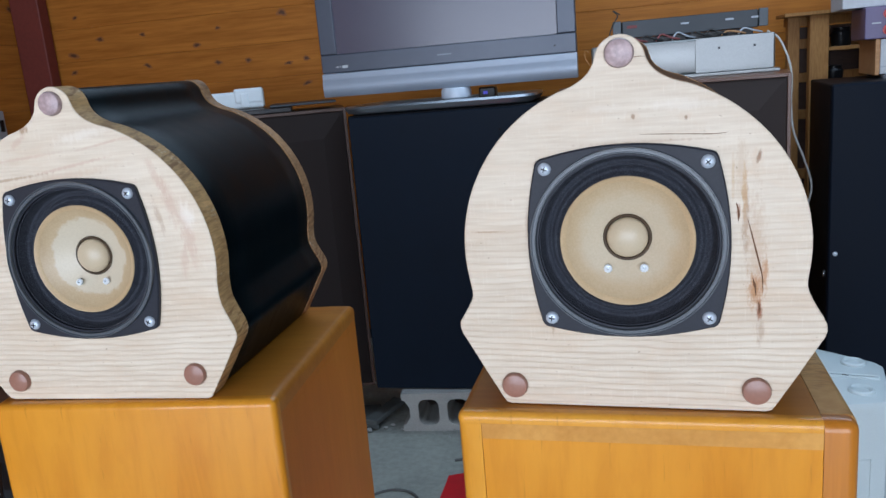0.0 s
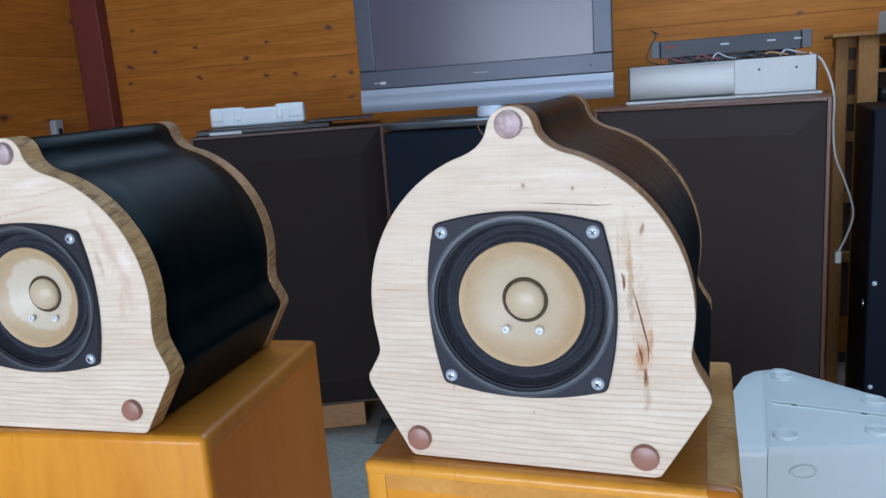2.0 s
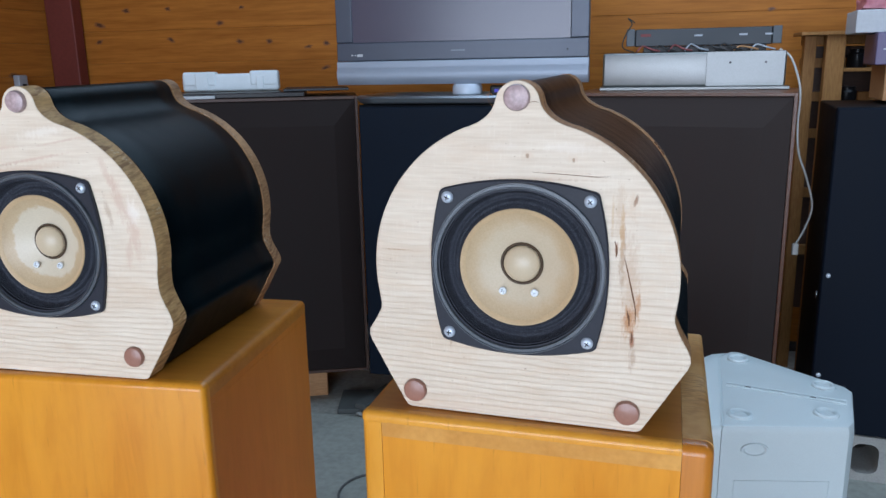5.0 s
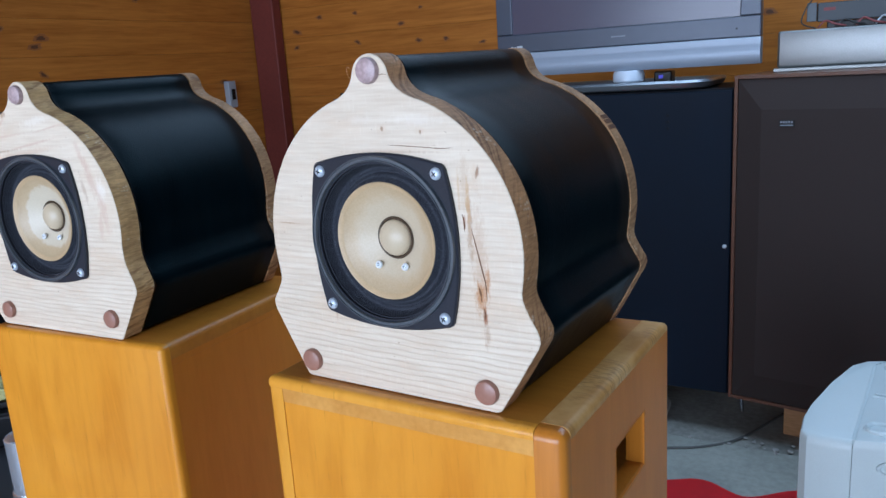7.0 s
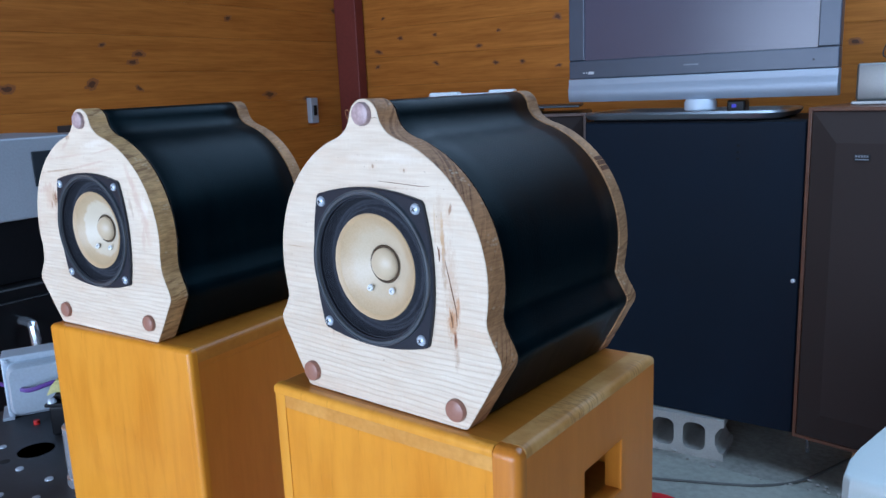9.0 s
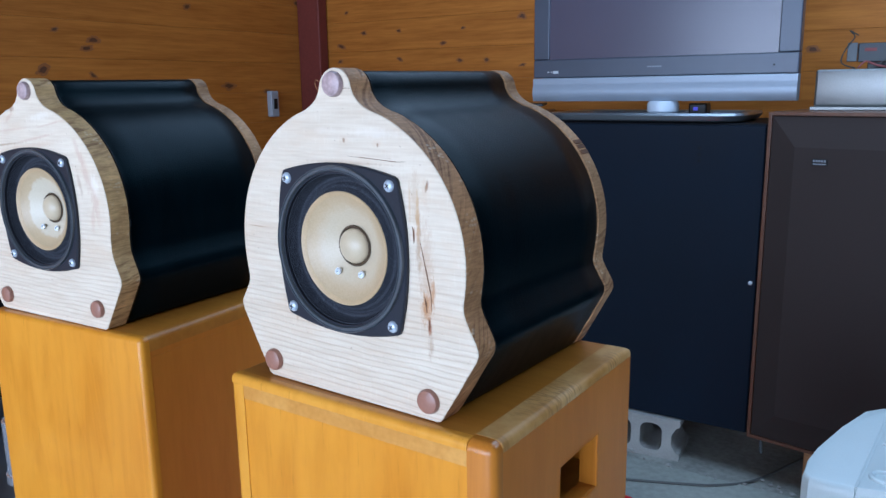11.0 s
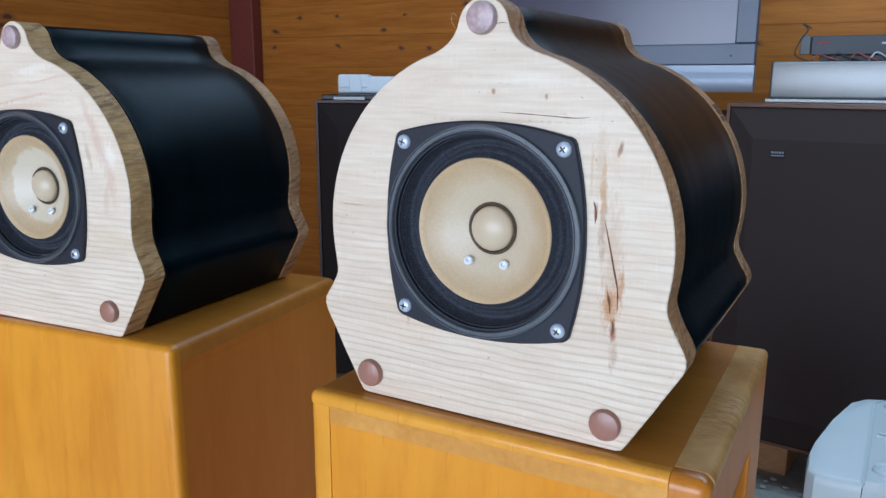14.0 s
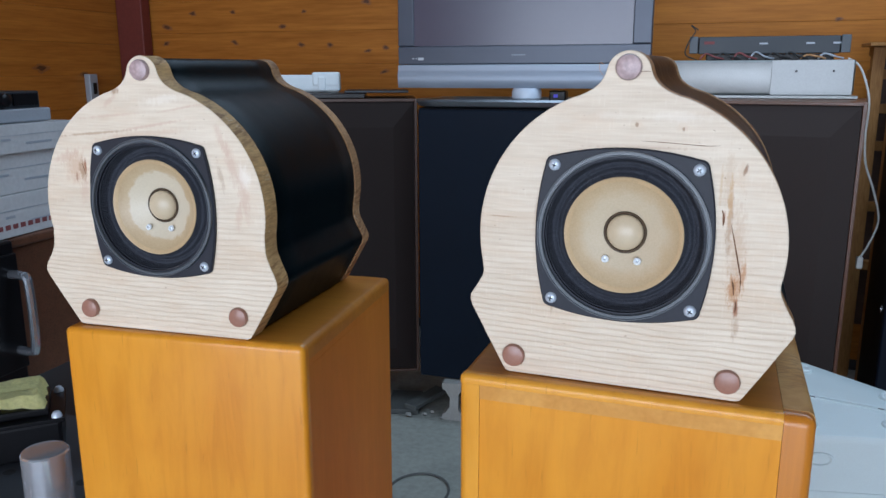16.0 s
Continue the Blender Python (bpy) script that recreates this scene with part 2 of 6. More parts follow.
def oiled_edge(name, brown, dark, pale, lean):
    """Oiled sawn edge: leaning growth rings, darker end grain in places, torn pale fibres."""
    m, nt, b = nodes_of(name)
    v = coords(nt)
    tc = nt.nodes.new("ShaderNodeTexCoord")
    sep = nt.nodes.new("ShaderNodeSeparateXYZ")
    nt.links.new(tc.outputs["Object"], sep.inputs[0])
    broad = noise_of(nt, v, 30.0, 4.0, 0.6)
    wob = noise_of(nt, v, 55.0, 3.0, 0.55)
    along = calc(nt, "MULTIPLY_ADD", sep.outputs[1], -lean, sep.outputs[2])
    along = calc(nt, "MULTIPLY_ADD", wob, 0.006, along)
    line = nt.nodes.new("ShaderNodeCombineXYZ")
    nt.links.new(calc(nt, "MULTIPLY", along, 270.0), line.inputs[0])
    nt.links.new(calc(nt, "MULTIPLY", sep.outputs[0], 20.0), line.inputs[1])
    nt.links.new(calc(nt, "MULTIPLY", sep.outputs[1], 25.0), line.inputs[2])
    rings = noise_of(nt, line.outputs[0], 1.0, 3.0, 0.6)
    fibre = noise_of(nt, coords(nt, (260, 90, 700)), 1.0, 3.0, 0.65)
    fleck = nt.nodes.new("ShaderNodeTexVoronoi")
    fleck.inputs["Scale"].default_value = 1.0
    nt.links.new(coords(nt, (380, 230, 380)), fleck.inputs["Vector"])
    c = ramp(nt, broad, [(0.34, shade(brown, 0.72)), (0.52, brown), (0.68, shade(brown, 1.35))])
    low = ramp(nt, noise_of(nt, v, 17.0, 2.0, 0.5), [(0.40, (0.25, 0.25, 0.25)), (0.58, (1, 1, 1))])
    c = mix(nt, calc(nt, "MULTIPLY", ramp(nt, rings, [(0.50, (0, 0, 0)), (0.60, (1, 1, 1))]), calc(nt, "MULTIPLY", low, 0.88)), c, dark)
    c = mix(nt, 0.25, c, ramp(nt, fibre, [(0.36, shade(dark, 1.2)), (0.64, shade(brown, 1.5))]))
    torn = calc(nt, "MULTIPLY", ramp(nt, fleck.outputs["Distance"], [(0.16, (1, 1, 1)), (0.46, (0, 0, 0))]), ramp(nt, noise_of(nt, v, 62.0, 3.0, 0.6), [(0.54, (0, 0, 0)), (0.64, (1, 1, 1))]))
    c = mix(nt, calc(nt, "MULTIPLY", torn, 0.75), c, pale)
    nt.links.new(c, b.inputs["Base Color"])
    b.inputs["Roughness"].default_value, b.inputs["Specular IOR Level"].default_value = 0.58, 0.16
    bump_to(nt, b, calc(nt, "ADD", torn, calc(nt, "MULTIPLY", rings, 0.8)), 0.6, 0.0007)
    return m


PINE_EDGE = oiled_edge("pine_edge_oiled", (0.510, 0.268, 0.118), (0.125, 0.048, 0.019), (0.72, 0.54, 0.36), 1.3)
PINE_GOLD = oiled_edge("pine_edge_golden", (0.620, 0.390, 0.165), (0.190, 0.085, 0.030), (0.74, 0.58, 0.36), 0.15)
PINE_RIM = oiled_edge("pine_rim_brown", (0.470, 0.270, 0.130), (0.160, 0.074, 0.034), (0.62, 0.47, 0.31), 0.3)

def leather_material():
    m, nt, b = nodes_of("black_leather")
    v = coords(nt)
    pebble = nt.nodes.new("ShaderNodeTexVoronoi")
    pebble.inputs["Scale"].default_value = 850.0
    nt.links.new(v, pebble.inputs["Vector"])
    wear = noise_of(nt, coords(nt, (3, 18, 3)), 5.0, 5.0, 0.6)
    c = ramp(nt, wear, [(0.3, (0.0006, 0.0032, 0.0048)), (0.75, (0.0013, 0.0062, 0.0088))])
    nt.links.new(c, b.inputs["Base Color"])
    nt.links.new(ramp(nt, wear, [(0.3, (0.30, 0.30, 0.30)), (0.75, (0.40, 0.40, 0.40))]), b.inputs["Roughness"])
    b.inputs["Specular IOR Level"].default_value = 0.062
    b.inputs["Specular Tint"].default_value = (0.55, 0.88, 1.0, 1)
    h = calc(nt, "ADD", pebble.outputs["Distance"], calc(nt, "MULTIPLY", noise_of(nt, v, 140.0, 3.0), 0.5))
    bump_to(nt, b, h, 0.28, 0.0004)
    return m


LEATHER = leather_material()
HEM = plain("leather_hem_worn", (0.008, 0.010, 0.012), 0.26, 0.0, 40, 600, 0.3, 0.2, 0.0003, spec=0.9)
FRAME = plain("driver_frame_black", (0.0205, 0.0225, 0.0305), 0.46, 0.0, 20, 600, 0.25, 0.25, 0.0002, spec=0.24)
GASKET = plain("driver_gasket_grey", (0.055, 0.066, 0.078), 0.38, 0.0, 60, 900, 0.35, 0.3, 0.0003, spec=0.7)


def fuzzy_material():
    m, nt, b = nodes_of("surround_cloth")
    v = coords(nt)
    dust = noise_of(nt, v, 1900.0, 3.0, 0.75)
    c = ramp(nt, dust, [(0.30, (0.008, 0.009, 0.013)), (0.54, (0.052, 0.056, 0.070)), (0.74, (0.28, 0.29, 0.32))])
    c = mix(nt, 0.45, c, ramp(nt, noise_of(nt, v, 160.0, 4.0, 0.7), [(0.3, (0.008, 0.009, 0.013)), (0.7, (0.040, 0.044, 0.056))]))
    nt.links.new(c, b.inputs["Base Color"])
    b.inputs["Roughness"].default_value, b.inputs["Specular IOR Level"].default_value = 0.95, 0.2
    bump_to(nt, b, dust, 0.9, 0.0006)
    return m


SURROUND = fuzzy_material()


def cone_material(name, stops):
    m, nt, b = nodes_of(name)
    tc = nt.nodes.new("ShaderNodeTexCoord")
    sep = nt.nodes.new("ShaderNodeSeparateXYZ")
    nt.links.new(tc.outputs["Object"], sep.inputs[0])
    x, z = sep.outputs[0], sep.outputs[2]
    r = calc(nt, "SQRT", calc(nt, "ADD", calc(nt, "MULTIPLY", x, x), calc(nt, "MULTIPLY", z, z)))
    soak = noise_of(nt, coords(nt), 85.0, 4.0, 0.6)
    r = calc(nt, "ADD", calc(nt, "MULTIPLY", r, 28.0), calc(nt, "MULTIPLY_ADD", soak, 0.36, -0.18))
    c = ramp(nt, r, stops)
    fine = noise_of(nt, coords(nt), 900.0, 3.0)
    c = mix(nt, 0.12, c, ramp(nt, fine, [(0.35, (0.40, 0.29, 0.17)), (0.65, (0.72, 0.60, 0.43))]))
    nt.links.new(c, b.inputs["Base Color"])
    b.inputs["Roughness"].default_value = 0.40
    bump_to(nt, b, fine, 0.2, 0.0002)
    return m


CONE = cone_material("cone_paper", [(0.0, (0.53, 0.435, 0.300)), (0.62, (0.555, 0.455, 0.315)), (0.80, (0.51, 0.375, 0.220)), (1.0, (0.46, 0.320, 0.170))])
CONE_SOAKED = cone_material("cone_paper_soaked", [(0.0, (0.60, 0.525, 0.400)), (0.70, (0.61, 0.53, 0.395)), (0.76, (0.50, 0.370, 0.215)), (1.0, (0.44, 0.305, 0.160))])
CONE_EDGE = plain("cone_paper_edge", (0.54, 0.385, 0.215), 0.48, 0.0, 40, 900, 0.15, 0.35, 0.0003)
DOME = plain("dust_cap_paper", (0.56, 0.455, 0.310), 0.38, 0.0, 30, 900, 0.06, 0.25, 0.0002)
ZINC = plain("zinc_screw", (0.52, 0.58, 0.65), 0.32, 0.25, 60, 900, 0.12, 0.1, 0.0002)
EYELET = plain("bright_eyelet", (0.80, 0.84, 0.86), 0.28, 0.2, 60, 900, 0.08, 0.1, 0.0002)
JOINT = plain("glue_joint_brown", (0.060, 0.036, 0.018), 0.6, 0.0, 200, 900, 0.5, 0.6, 0.0006)
SPLIT = plain("split_wood_dark", (0.150, 0.066, 0.028), 0.9)
DARK = plain("recess_dark", (0.012, 0.012, 0.013), 0.8)
CAP_PALE = plain("dusty_cap_plastic", (0.42, 0.305, 0.300), 0.36, 0.0, 140, 420, 0.34, 0.5, 0.0005)
CAP = plain("brown_cap_plastic", (0.31, 0.150, 0.105), 0.32, 0.0, 25, 500, 0.12, 0.25, 0.0004)


def honey_veneer(name, light, dark):
    """Varnished veneer: broad cloudy figure, upright flames, short dark pores, thin gloss."""
    m, nt, b = nodes_of(name)
    cloud = noise_of(nt, coords(nt, (9, 9, 6)), 1.0, 5.0, 0.6, 0.5)
    flame = noise_of(nt, coords(nt, (70, 70, 9)), 1.0, 5.0, 0.6, 0.7)
    pore = noise_of(nt, coords(nt, (420, 420, 34)), 1.0, 2.0, 0.5)
    c = ramp(nt, cloud, [(0.32, dark), (0.50, tuple((p + q) / 2 for p, q in zip(light, dark))), (0.68, light)])
    c = mix(nt, 0.32, c, ramp(nt, flame, [(0.34, shade(dark, 0.86)), (0.52, light), (0.70, shade(light, 1.12))]))
    c = mix(nt, calc(nt, "MULTIPLY", ramp(nt, pore, [(0.66, (0, 0, 0)), (0.74, (1, 1, 1))]), 0.30), c, shade(dark, 0.55))
    nt.links.new(c, b.inputs["Base Color"])
    nt.links.new(ramp(nt, cloud, [(0.3, (0.28, 0.28, 0.28)), (0.7, (0.38, 0.38, 0.38))]), b.inputs["Roughness"])
    b.inputs["Coat Weight"].default_value, b.inputs["Coat Roughness"].default_value = 0.22, 0.10
    b.inputs["Specular IOR Level"].default_value = 0.25
    bump_to(nt, b, cloud, 0.10, 0.0010)
    return m


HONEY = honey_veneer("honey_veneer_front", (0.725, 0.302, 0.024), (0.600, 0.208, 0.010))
# Pale strip colour; also carries the highlight painted on the front lip.
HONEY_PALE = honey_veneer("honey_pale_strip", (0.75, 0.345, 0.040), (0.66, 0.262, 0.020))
# Same veneer as the front; shade and orange bounce are put into the colour.
HONEY_SIDE_SHADE = wood("honey_side_shade", (0.66, 0.234, 0.026), (0.54, 0.172, 0.012), 0.42, (5, 5, 0.8), 3.4, 26.0, 0.0, 0.04, False, 0.14, 0.2)
# Top veneer darkened: the shade lying on it is painted into the colour.
HONEY_TOP_SHADE = wood("honey_top_shade", (0.56, 0.228, 0.030), (0.42, 0.148, 0.014), 0.38, (0.9, 6, 6), 3.6, 26.0, 0.0, 0.05, False, 0.2, 0.25)
HONEY_STRIP = wood("honey_edge_strip", (0.68, 0.335, 0.075), (0.50, 0.205, 0.030), 0.34, (16, 9, 14), 2.2, 14.0, 0.1, 0.05, False, 0.18, 0.3)
HONEY_POST = wood("honey_corner_strip", (0.56, 0.200, 0.020), (0.43, 0.138, 0.010), 0.30, (12, 12, 0.6), 5.0, 30.0, 0.15, 0.05, False, 0.2, 0.35)


def end_grain_material():
    """Edge of laminated board: tan, with saw-cut stripes in patches."""
    m, nt, b = nodes_of("ply_end_grain")
    v = coords(nt)
    blotch = noise_of(nt, v, 26.0, 4.0, 0.6)
    stripe = noise_of(nt, coords(nt, (120, 560, 60)), 1.0, 2.0, 0.5)
    where = ramp(nt, noise_of(nt, v, 19.0, 3.0, 0.6), [(0.46, (0, 0, 0)), (0.58, (1, 1, 1))])
    c = ramp(nt, blotch, [(0.34, (0.50, 0.235, 0.050)), (0.52, (0.64, 0.350, 0.110)), (0.70, (0.74, 0.480, 0.210))])
    c = mix(nt, calc(nt, "MULTIPLY", calc(nt, "MULTIPLY", ramp(nt, stripe, [(0.46, (0, 0, 0)), (0.60, (1, 1, 1))]), where), 0.7), c, (0.36, 0.165, 0.045))
    nt.links.new(c, b.inputs["Base Color"])
    b.inputs["Roughness"].default_value, b.inputs["Specular IOR Level"].default_value = 0.42, 0.25
    bump_to(nt, b, stripe, 0.12, 0.0005)
    return m


END_GRAIN = end_grain_material()
WALL_PINE = wood("knotty_pine_plank", (0.52, 0.190, 0.030), (0.31, 0.100, 0.013), 0.5, (0.55, 4, 9), 2.6, 11.0, 0.0, 0.10, True, 0.3, 0.16)
KNOT = plain("pine_knot", (0.095, 0.032, 0.010), 0.5, 0.0, 40, 200, 0.4)
KNOT_HALO = plain("pine_knot_ring", (0.270, 0.090, 0.018), 0.5, 0.0, 40, 200, 0.3)
RED_STEEL = plain("red_primer_steel", (0.155, 0.026, 0.017), 0.6, 0.0, 3, 60, 0.25, 0.2, 0.001)
CONCRETE = plain("concrete_floor", (0.335, 0.347, 0.305), 0.85, 0.0, 2.6, 40, 0.26, 0.5, 0.002)
RUBBLE = plain("rough_dark_floor", (0.31, 0.31, 0.275), 0.95, 0.0, 6, 50, 0.35, 0.8, 0.003)
SLAB = plain("dusty_grey_slab", (0.085, 0.092, 0.088), 0.9, 0.0, 8, 160, 0.2, 0.5, 0.001)
BLOCK = plain("concrete_block", (0.36, 0.355, 0.33), 0.95, 0.0, 8, 160, 0.2, 0.7, 0.002)
NAVY = plain("navy_black_cloth", (0.0042, 0.0095, 0.0195), 0.55, 0.0, 3, 500, 0.2, 0.2, 0.0004, spec=0.12)
NAVY_DEEP = plain("deep_navy_front", (0.0026, 0.0062, 0.0140), 0.55, 0.0, 3, 500, 0.2, 0.2, 0.0004, spec=0.12)
NAVY_EDGE = plain("navy_black_side", (0.003, 0.004, 0.006), 0.6, 0.0, 3, 300, 0.2, 0.2, 0.0004, spec=0.14)
GRILLE = plain("brown_grille_cloth", (0.0378, 0.0283, 0.0258), 0.75, 0.0, 3, 700, 0.12, 0.3, 0.0005, spec=0.25)
# Darker copy of GRILLE: the far speaker's shade is in the cloth colour.
GRILLE_SHADE = plain("shaded_grille_cloth", (0.0185, 0.0126, 0.0112), 0.75, 0.0, 3, 700, 0.15, 0.3, 0.0005, spec=0.2)
GRILLE_EDGE = plain("brown_grille_bevel", (0.0378, 0.0283, 0.0258), 0.75, 0.0, 3, 700, 0.12, 0.3, 0.0005, spec=0.25)
WALNUT = wood("walnut_cabinet", (0.15, 0.062, 0.033), (0.085, 0.034, 0.017), 0.4, (1, 8, 8), 4.0, 30.0, 0.1, 0.1)
# Darker WALNUT copy that holds shade in its colour, not another finish.
WALNUT_SHADE = wood("shaded_walnut", (0.075, 0.034, 0.020), (0.040, 0.018, 0.011), 0.5, (1, 8, 8), 4.0, 30.0, 0.0, 0.1)
TV_BEZEL = plain("tv_bezel_grey", (0.066, 0.077, 0.104), 0.35, 0.2, 8, 400, 0.08, 0.05, 0.0002)
TV_SILVER = plain("tv_silver_bar", (0.30, 0.34, 0.40), 0.45, 0.4, 8, 500, 0.06, 0.05, 0.0002)
SCREEN = plain("tv_screen_dark", (0.068, 0.064, 0.098), 0.24, 0.0, 2, 900, 0.05, 0.0, 0.0002, spec=0.6)
TRAY = plain("tray_satin_silver", (0.30, 0.32, 0.35), 0.30, 0.85, 8, 400, 0.08, 0.05, 0.0002)
NECK = plain("neck_pale_silver", (0.58, 0.64, 0.72), 0.45, 0.1, 8, 400, 0.05, 0.05, 0.0002)
CHROME = plain("polished_silver", (0.62, 0.65, 0.70), 0.22, 0.9, 8, 400, 0.08, 0.05, 0.0002)
FOAM = plain("styrofoam", (0.74, 0.80, 0.82), 0.8, 0.0, 12, 220, 0.06, 0.5, 0.001)
ALU = plain("brushed_aluminium", (0.235, 0.240, 0.236), 0.38, 0.8, 5, 240, 0.16, 0.1, 0.0003)
EAR = plain("grey_mounting_ear", (0.062, 0.074, 0.084), 0.45, 0.1, 6, 300, 0.15, 0.1, 0.0003)
DEVICE = plain("device_charcoal", (0.019, 0.026, 0.033), 0.45, 0.1, 6, 300, 0.15, 0.1, 0.0003)
BLACK = plain("black_enamel", (0.0055, 0.0055, 0.0065), 0.30, 0.0, 8, 300, 0.3, 0.10, 0.0003, spec=0.22)
GREY_PLASTIC = plain("pale_grey_plastic", (0.61, 0.690, 0.695), 0.36, 0.0, 5, 420, 0.05, 0.3, 0.0004)
WHITE_CARD = plain("white_carton", (0.54, 0.56, 0.58), 0.75, 0.0, 5, 90, 0.10, 0.15, 0.0006)
PALE_PLATE = plain("pale_metal_plate", (0.212, 0.219, 0.217), 0.38, 0.75, 5, 200, 0.10, 0.1, 0.0004)
DIM_CARD = plain("greyish_carton", (0.50, 0.50, 0.50), 0.8, 0.0, 5, 90, 0.12, 0.15, 0.0006)
DULL_PRINT = plain("dull_red_print", (0.22, 0.06, 0.06), 0.8)
GREY_DEVICE = plain("grey_device_case", (0.36, 0.39, 0.43), 0.5, 0.2, 5, 200, 0.12, 0.1, 0.0004)
KHAKI = plain("khaki_cloth", (0.80, 0.76, 0.36), 0.9, 0.0, 14, 260, 0.2, 0.6, 0.001)
CAN_ALU = plain("satin_aluminium_can", (0.80, 0.82, 0.85), 0.20, 0.75, 9, 260, 0.08, 0.1, 0.0003)
BADGE = plain("dull_badge_metal", (0.22, 0.25, 0.29), 0.4, 0.3)
CHASSIS = plain("amp_chassis_grey", (0.055, 0.060, 0.068), 0.48, 0.4, 6, 260, 0.2, 0.15, 0.0004)
STEEL_PAINT = plain("grey_hammer_paint", (0.47, 0.54, 0.61), 0.4, 0.3, 9, 260, 0.12, 0.25, 0.0006)
RED_CLOTH = plain("red_cloth", (0.88, 0.035, 0.045), 0.85, 0.0, 7, 320, 0.15, 0.5, 0.0012)
RED_PLASTIC = plain("red_plastic", (0.55, 0.025, 0.020), 0.35)
WHITE_CORD = plain("white_cord", (0.50, 0.50, 0.47), 0.5)
DUSTY_CORD = plain("dusty_black_cord", (0.105, 0.105, 0.100), 0.75)
BLACK_CORD = plain("black_cord", (0.02, 0.02, 0.02), 0.55)
PURPLE_CORD = plain("purple_wire", (0.10, 0.04, 0.22), 0.4)
PURPLE = plain("violet_grey_panel", (0.12, 0.095, 0.18), 0.45, 0.1, 6, 200, 0.15)
STAND_WOOD = wood("plain_pine_batten", (0.40, 0.20, 0.065), (0.28, 0.125, 0.036), 0.55, (6, 6, 0.8), 4.0, 30.0, 0.0, 0.1, False, 0.5, 0.25)
TIMBER = wood("timber_offcut", (0.50, 0.27, 0.12), (0.36, 0.17, 0.06), 0.6, (0.8, 8, 8), 4.0, 30.0, 0.0, 0.2)
PINK = plain("pink_wrap", (0.48, 0.16, 0.20), 0.35, 0.0, 9, 120, 0.3, 0.5, 0.003)
PLASTER = plain("dark_board", (0.070, 0.072, 0.076), 0.8, 0.0, 1.5, 60, 0.12, 0.2, 0.001)
GLOW, _nt, _b = nodes_of("blue_standby_lamp")
_b.inputs["Base Color"].default_value = (0.05, 0.05, 0.4, 1)
_b.inputs["Emission Color"].default_value, _b.inputs["Emission Strength"].default_value = (0.12, 0.10, 1.0, 1), 0.25


# ---- mesh helpers ----
def box(bm, x0, x1, y0, y1, z0, z1, bevel=0.0, seg=2, mat=0):
    r = bmesh.ops.create_cube(bm, size=1.0)
    for v in r["verts"]:
        v.co = Vector(((x0 + x1) / 2 + v.co.x * (x1 - x0), (y0 + y1) / 2 + v.co.y * (y1 - y0), (z0 + z1) / 2 + v.co.z * (z1 - z0)))
    faces = {f for v in r["verts"] for f in v.link_faces}
    if bevel:
        out = bmesh.ops.bevel(bm, geom=list({e for v in r["verts"] for e in v.link_edges}), offset=bevel, segments=seg, profile=0.5, affect="EDGES")
        faces = set(out["faces"]) | {f for f in faces if f.is_valid}
    for f in faces:
        if f.is_valid:
            f.material_index = mat
    return r


def loft(bm, loops, cap0=True, cap1=True, mat=0):
    rows = [[bm.verts.new(p) for p in loop] for loop in loops]
    n = len(rows[0])
    for a, b in zip(rows, rows[1:]):
        for i in range(n):
            bm.faces.new((a[i], a[(i + 1) % n], b[(i + 1) % n], b[i])).material_index = mat
    if cap0:
        bm.faces.new(rows[0][::-1]).material_index = mat
    if cap1:
        bm.faces.new(rows[-1]).material_index = mat
    return rows


def lathe(bm, profile, axis="Y", at=(0, 0, 0), n=48):
    """profile: (radius, height along the axis); radius 0 closes."""
    rows = []
    for r, h in profile:
        row = []
        for i in range(1 if r == 0 else n):
            a = 2 * math.pi * i / n
            p = {"Y": (r * math.cos(a), h, r * math.sin(a)), "Z": (r * math.cos(a), r * math.sin(a), h), "X": (h, r * math.cos(a), r * math.sin(a))}[axis]
            row.append(bm.verts.new(Vector(p) + Vector(at)))
        rows.append(row)
    for a, b in zip(rows, rows[1:]):
        for i in range(n):
            j = (i + 1) % n
            q = [a[i % len(a)], a[j % len(a)], b[j % len(b)], b[i % len(b)]]
            q = list(dict.fromkeys(q))
            if len(q) > 2:
                bm.faces.new(q)
    return rows


def ring_tube(bm, points, radius, n=8, closed=False):
    pts = [Vector(p) for p in points]
    rows = []
    for i, p in enumerate(pts):
        a = pts[i - 1] if i or closed else p
        b = pts[(i + 1) % len(pts)] if i + 1 < len(pts) or closed else p
        t = (b - a).normalized()
        u = t.orthogonal().normalized() if not rows else (rows[-1][1] - t * t.dot(rows[-1][1])).normalized()
        w = t.cross(u)
        rows.append(([bm.verts.new(p + radius * (math.cos(2 * math.pi * k / n) * u + math.sin(2 * math.pi * k / n) * w)) for k in range(n)], u))
    loop = rows + rows[:1] if closed else rows
    for (a, _), (b, _) in zip(loop, loop[1:]):
        for k in range(n):
            bm.faces.new((a[k], a[(k + 1) % n], b[(k + 1) % n], b[k]))
    if not closed:
        bm.faces.new(rows[0][0][::-1])
        bm.faces.new(rows[-1][0])


def spline(points, per=8):
    pts = [Vector(p) for p in points]
    pts = [2 * pts[0] - pts[1]] + pts + [2 * pts[-1] - pts[-2]]
    out = []
    for a, b, c, d in zip(pts, pts[1:], pts[2:], pts[3:]):
        for k in range(per):
            s = k / per
            out.append(0.5 * (2 * b + (c - a) * s + (2 * a - 5 * b + 4 * c - d) * s * s + (3 * b - a - 3 * c + d) * s ** 3))
    return out + [pts[-2]]


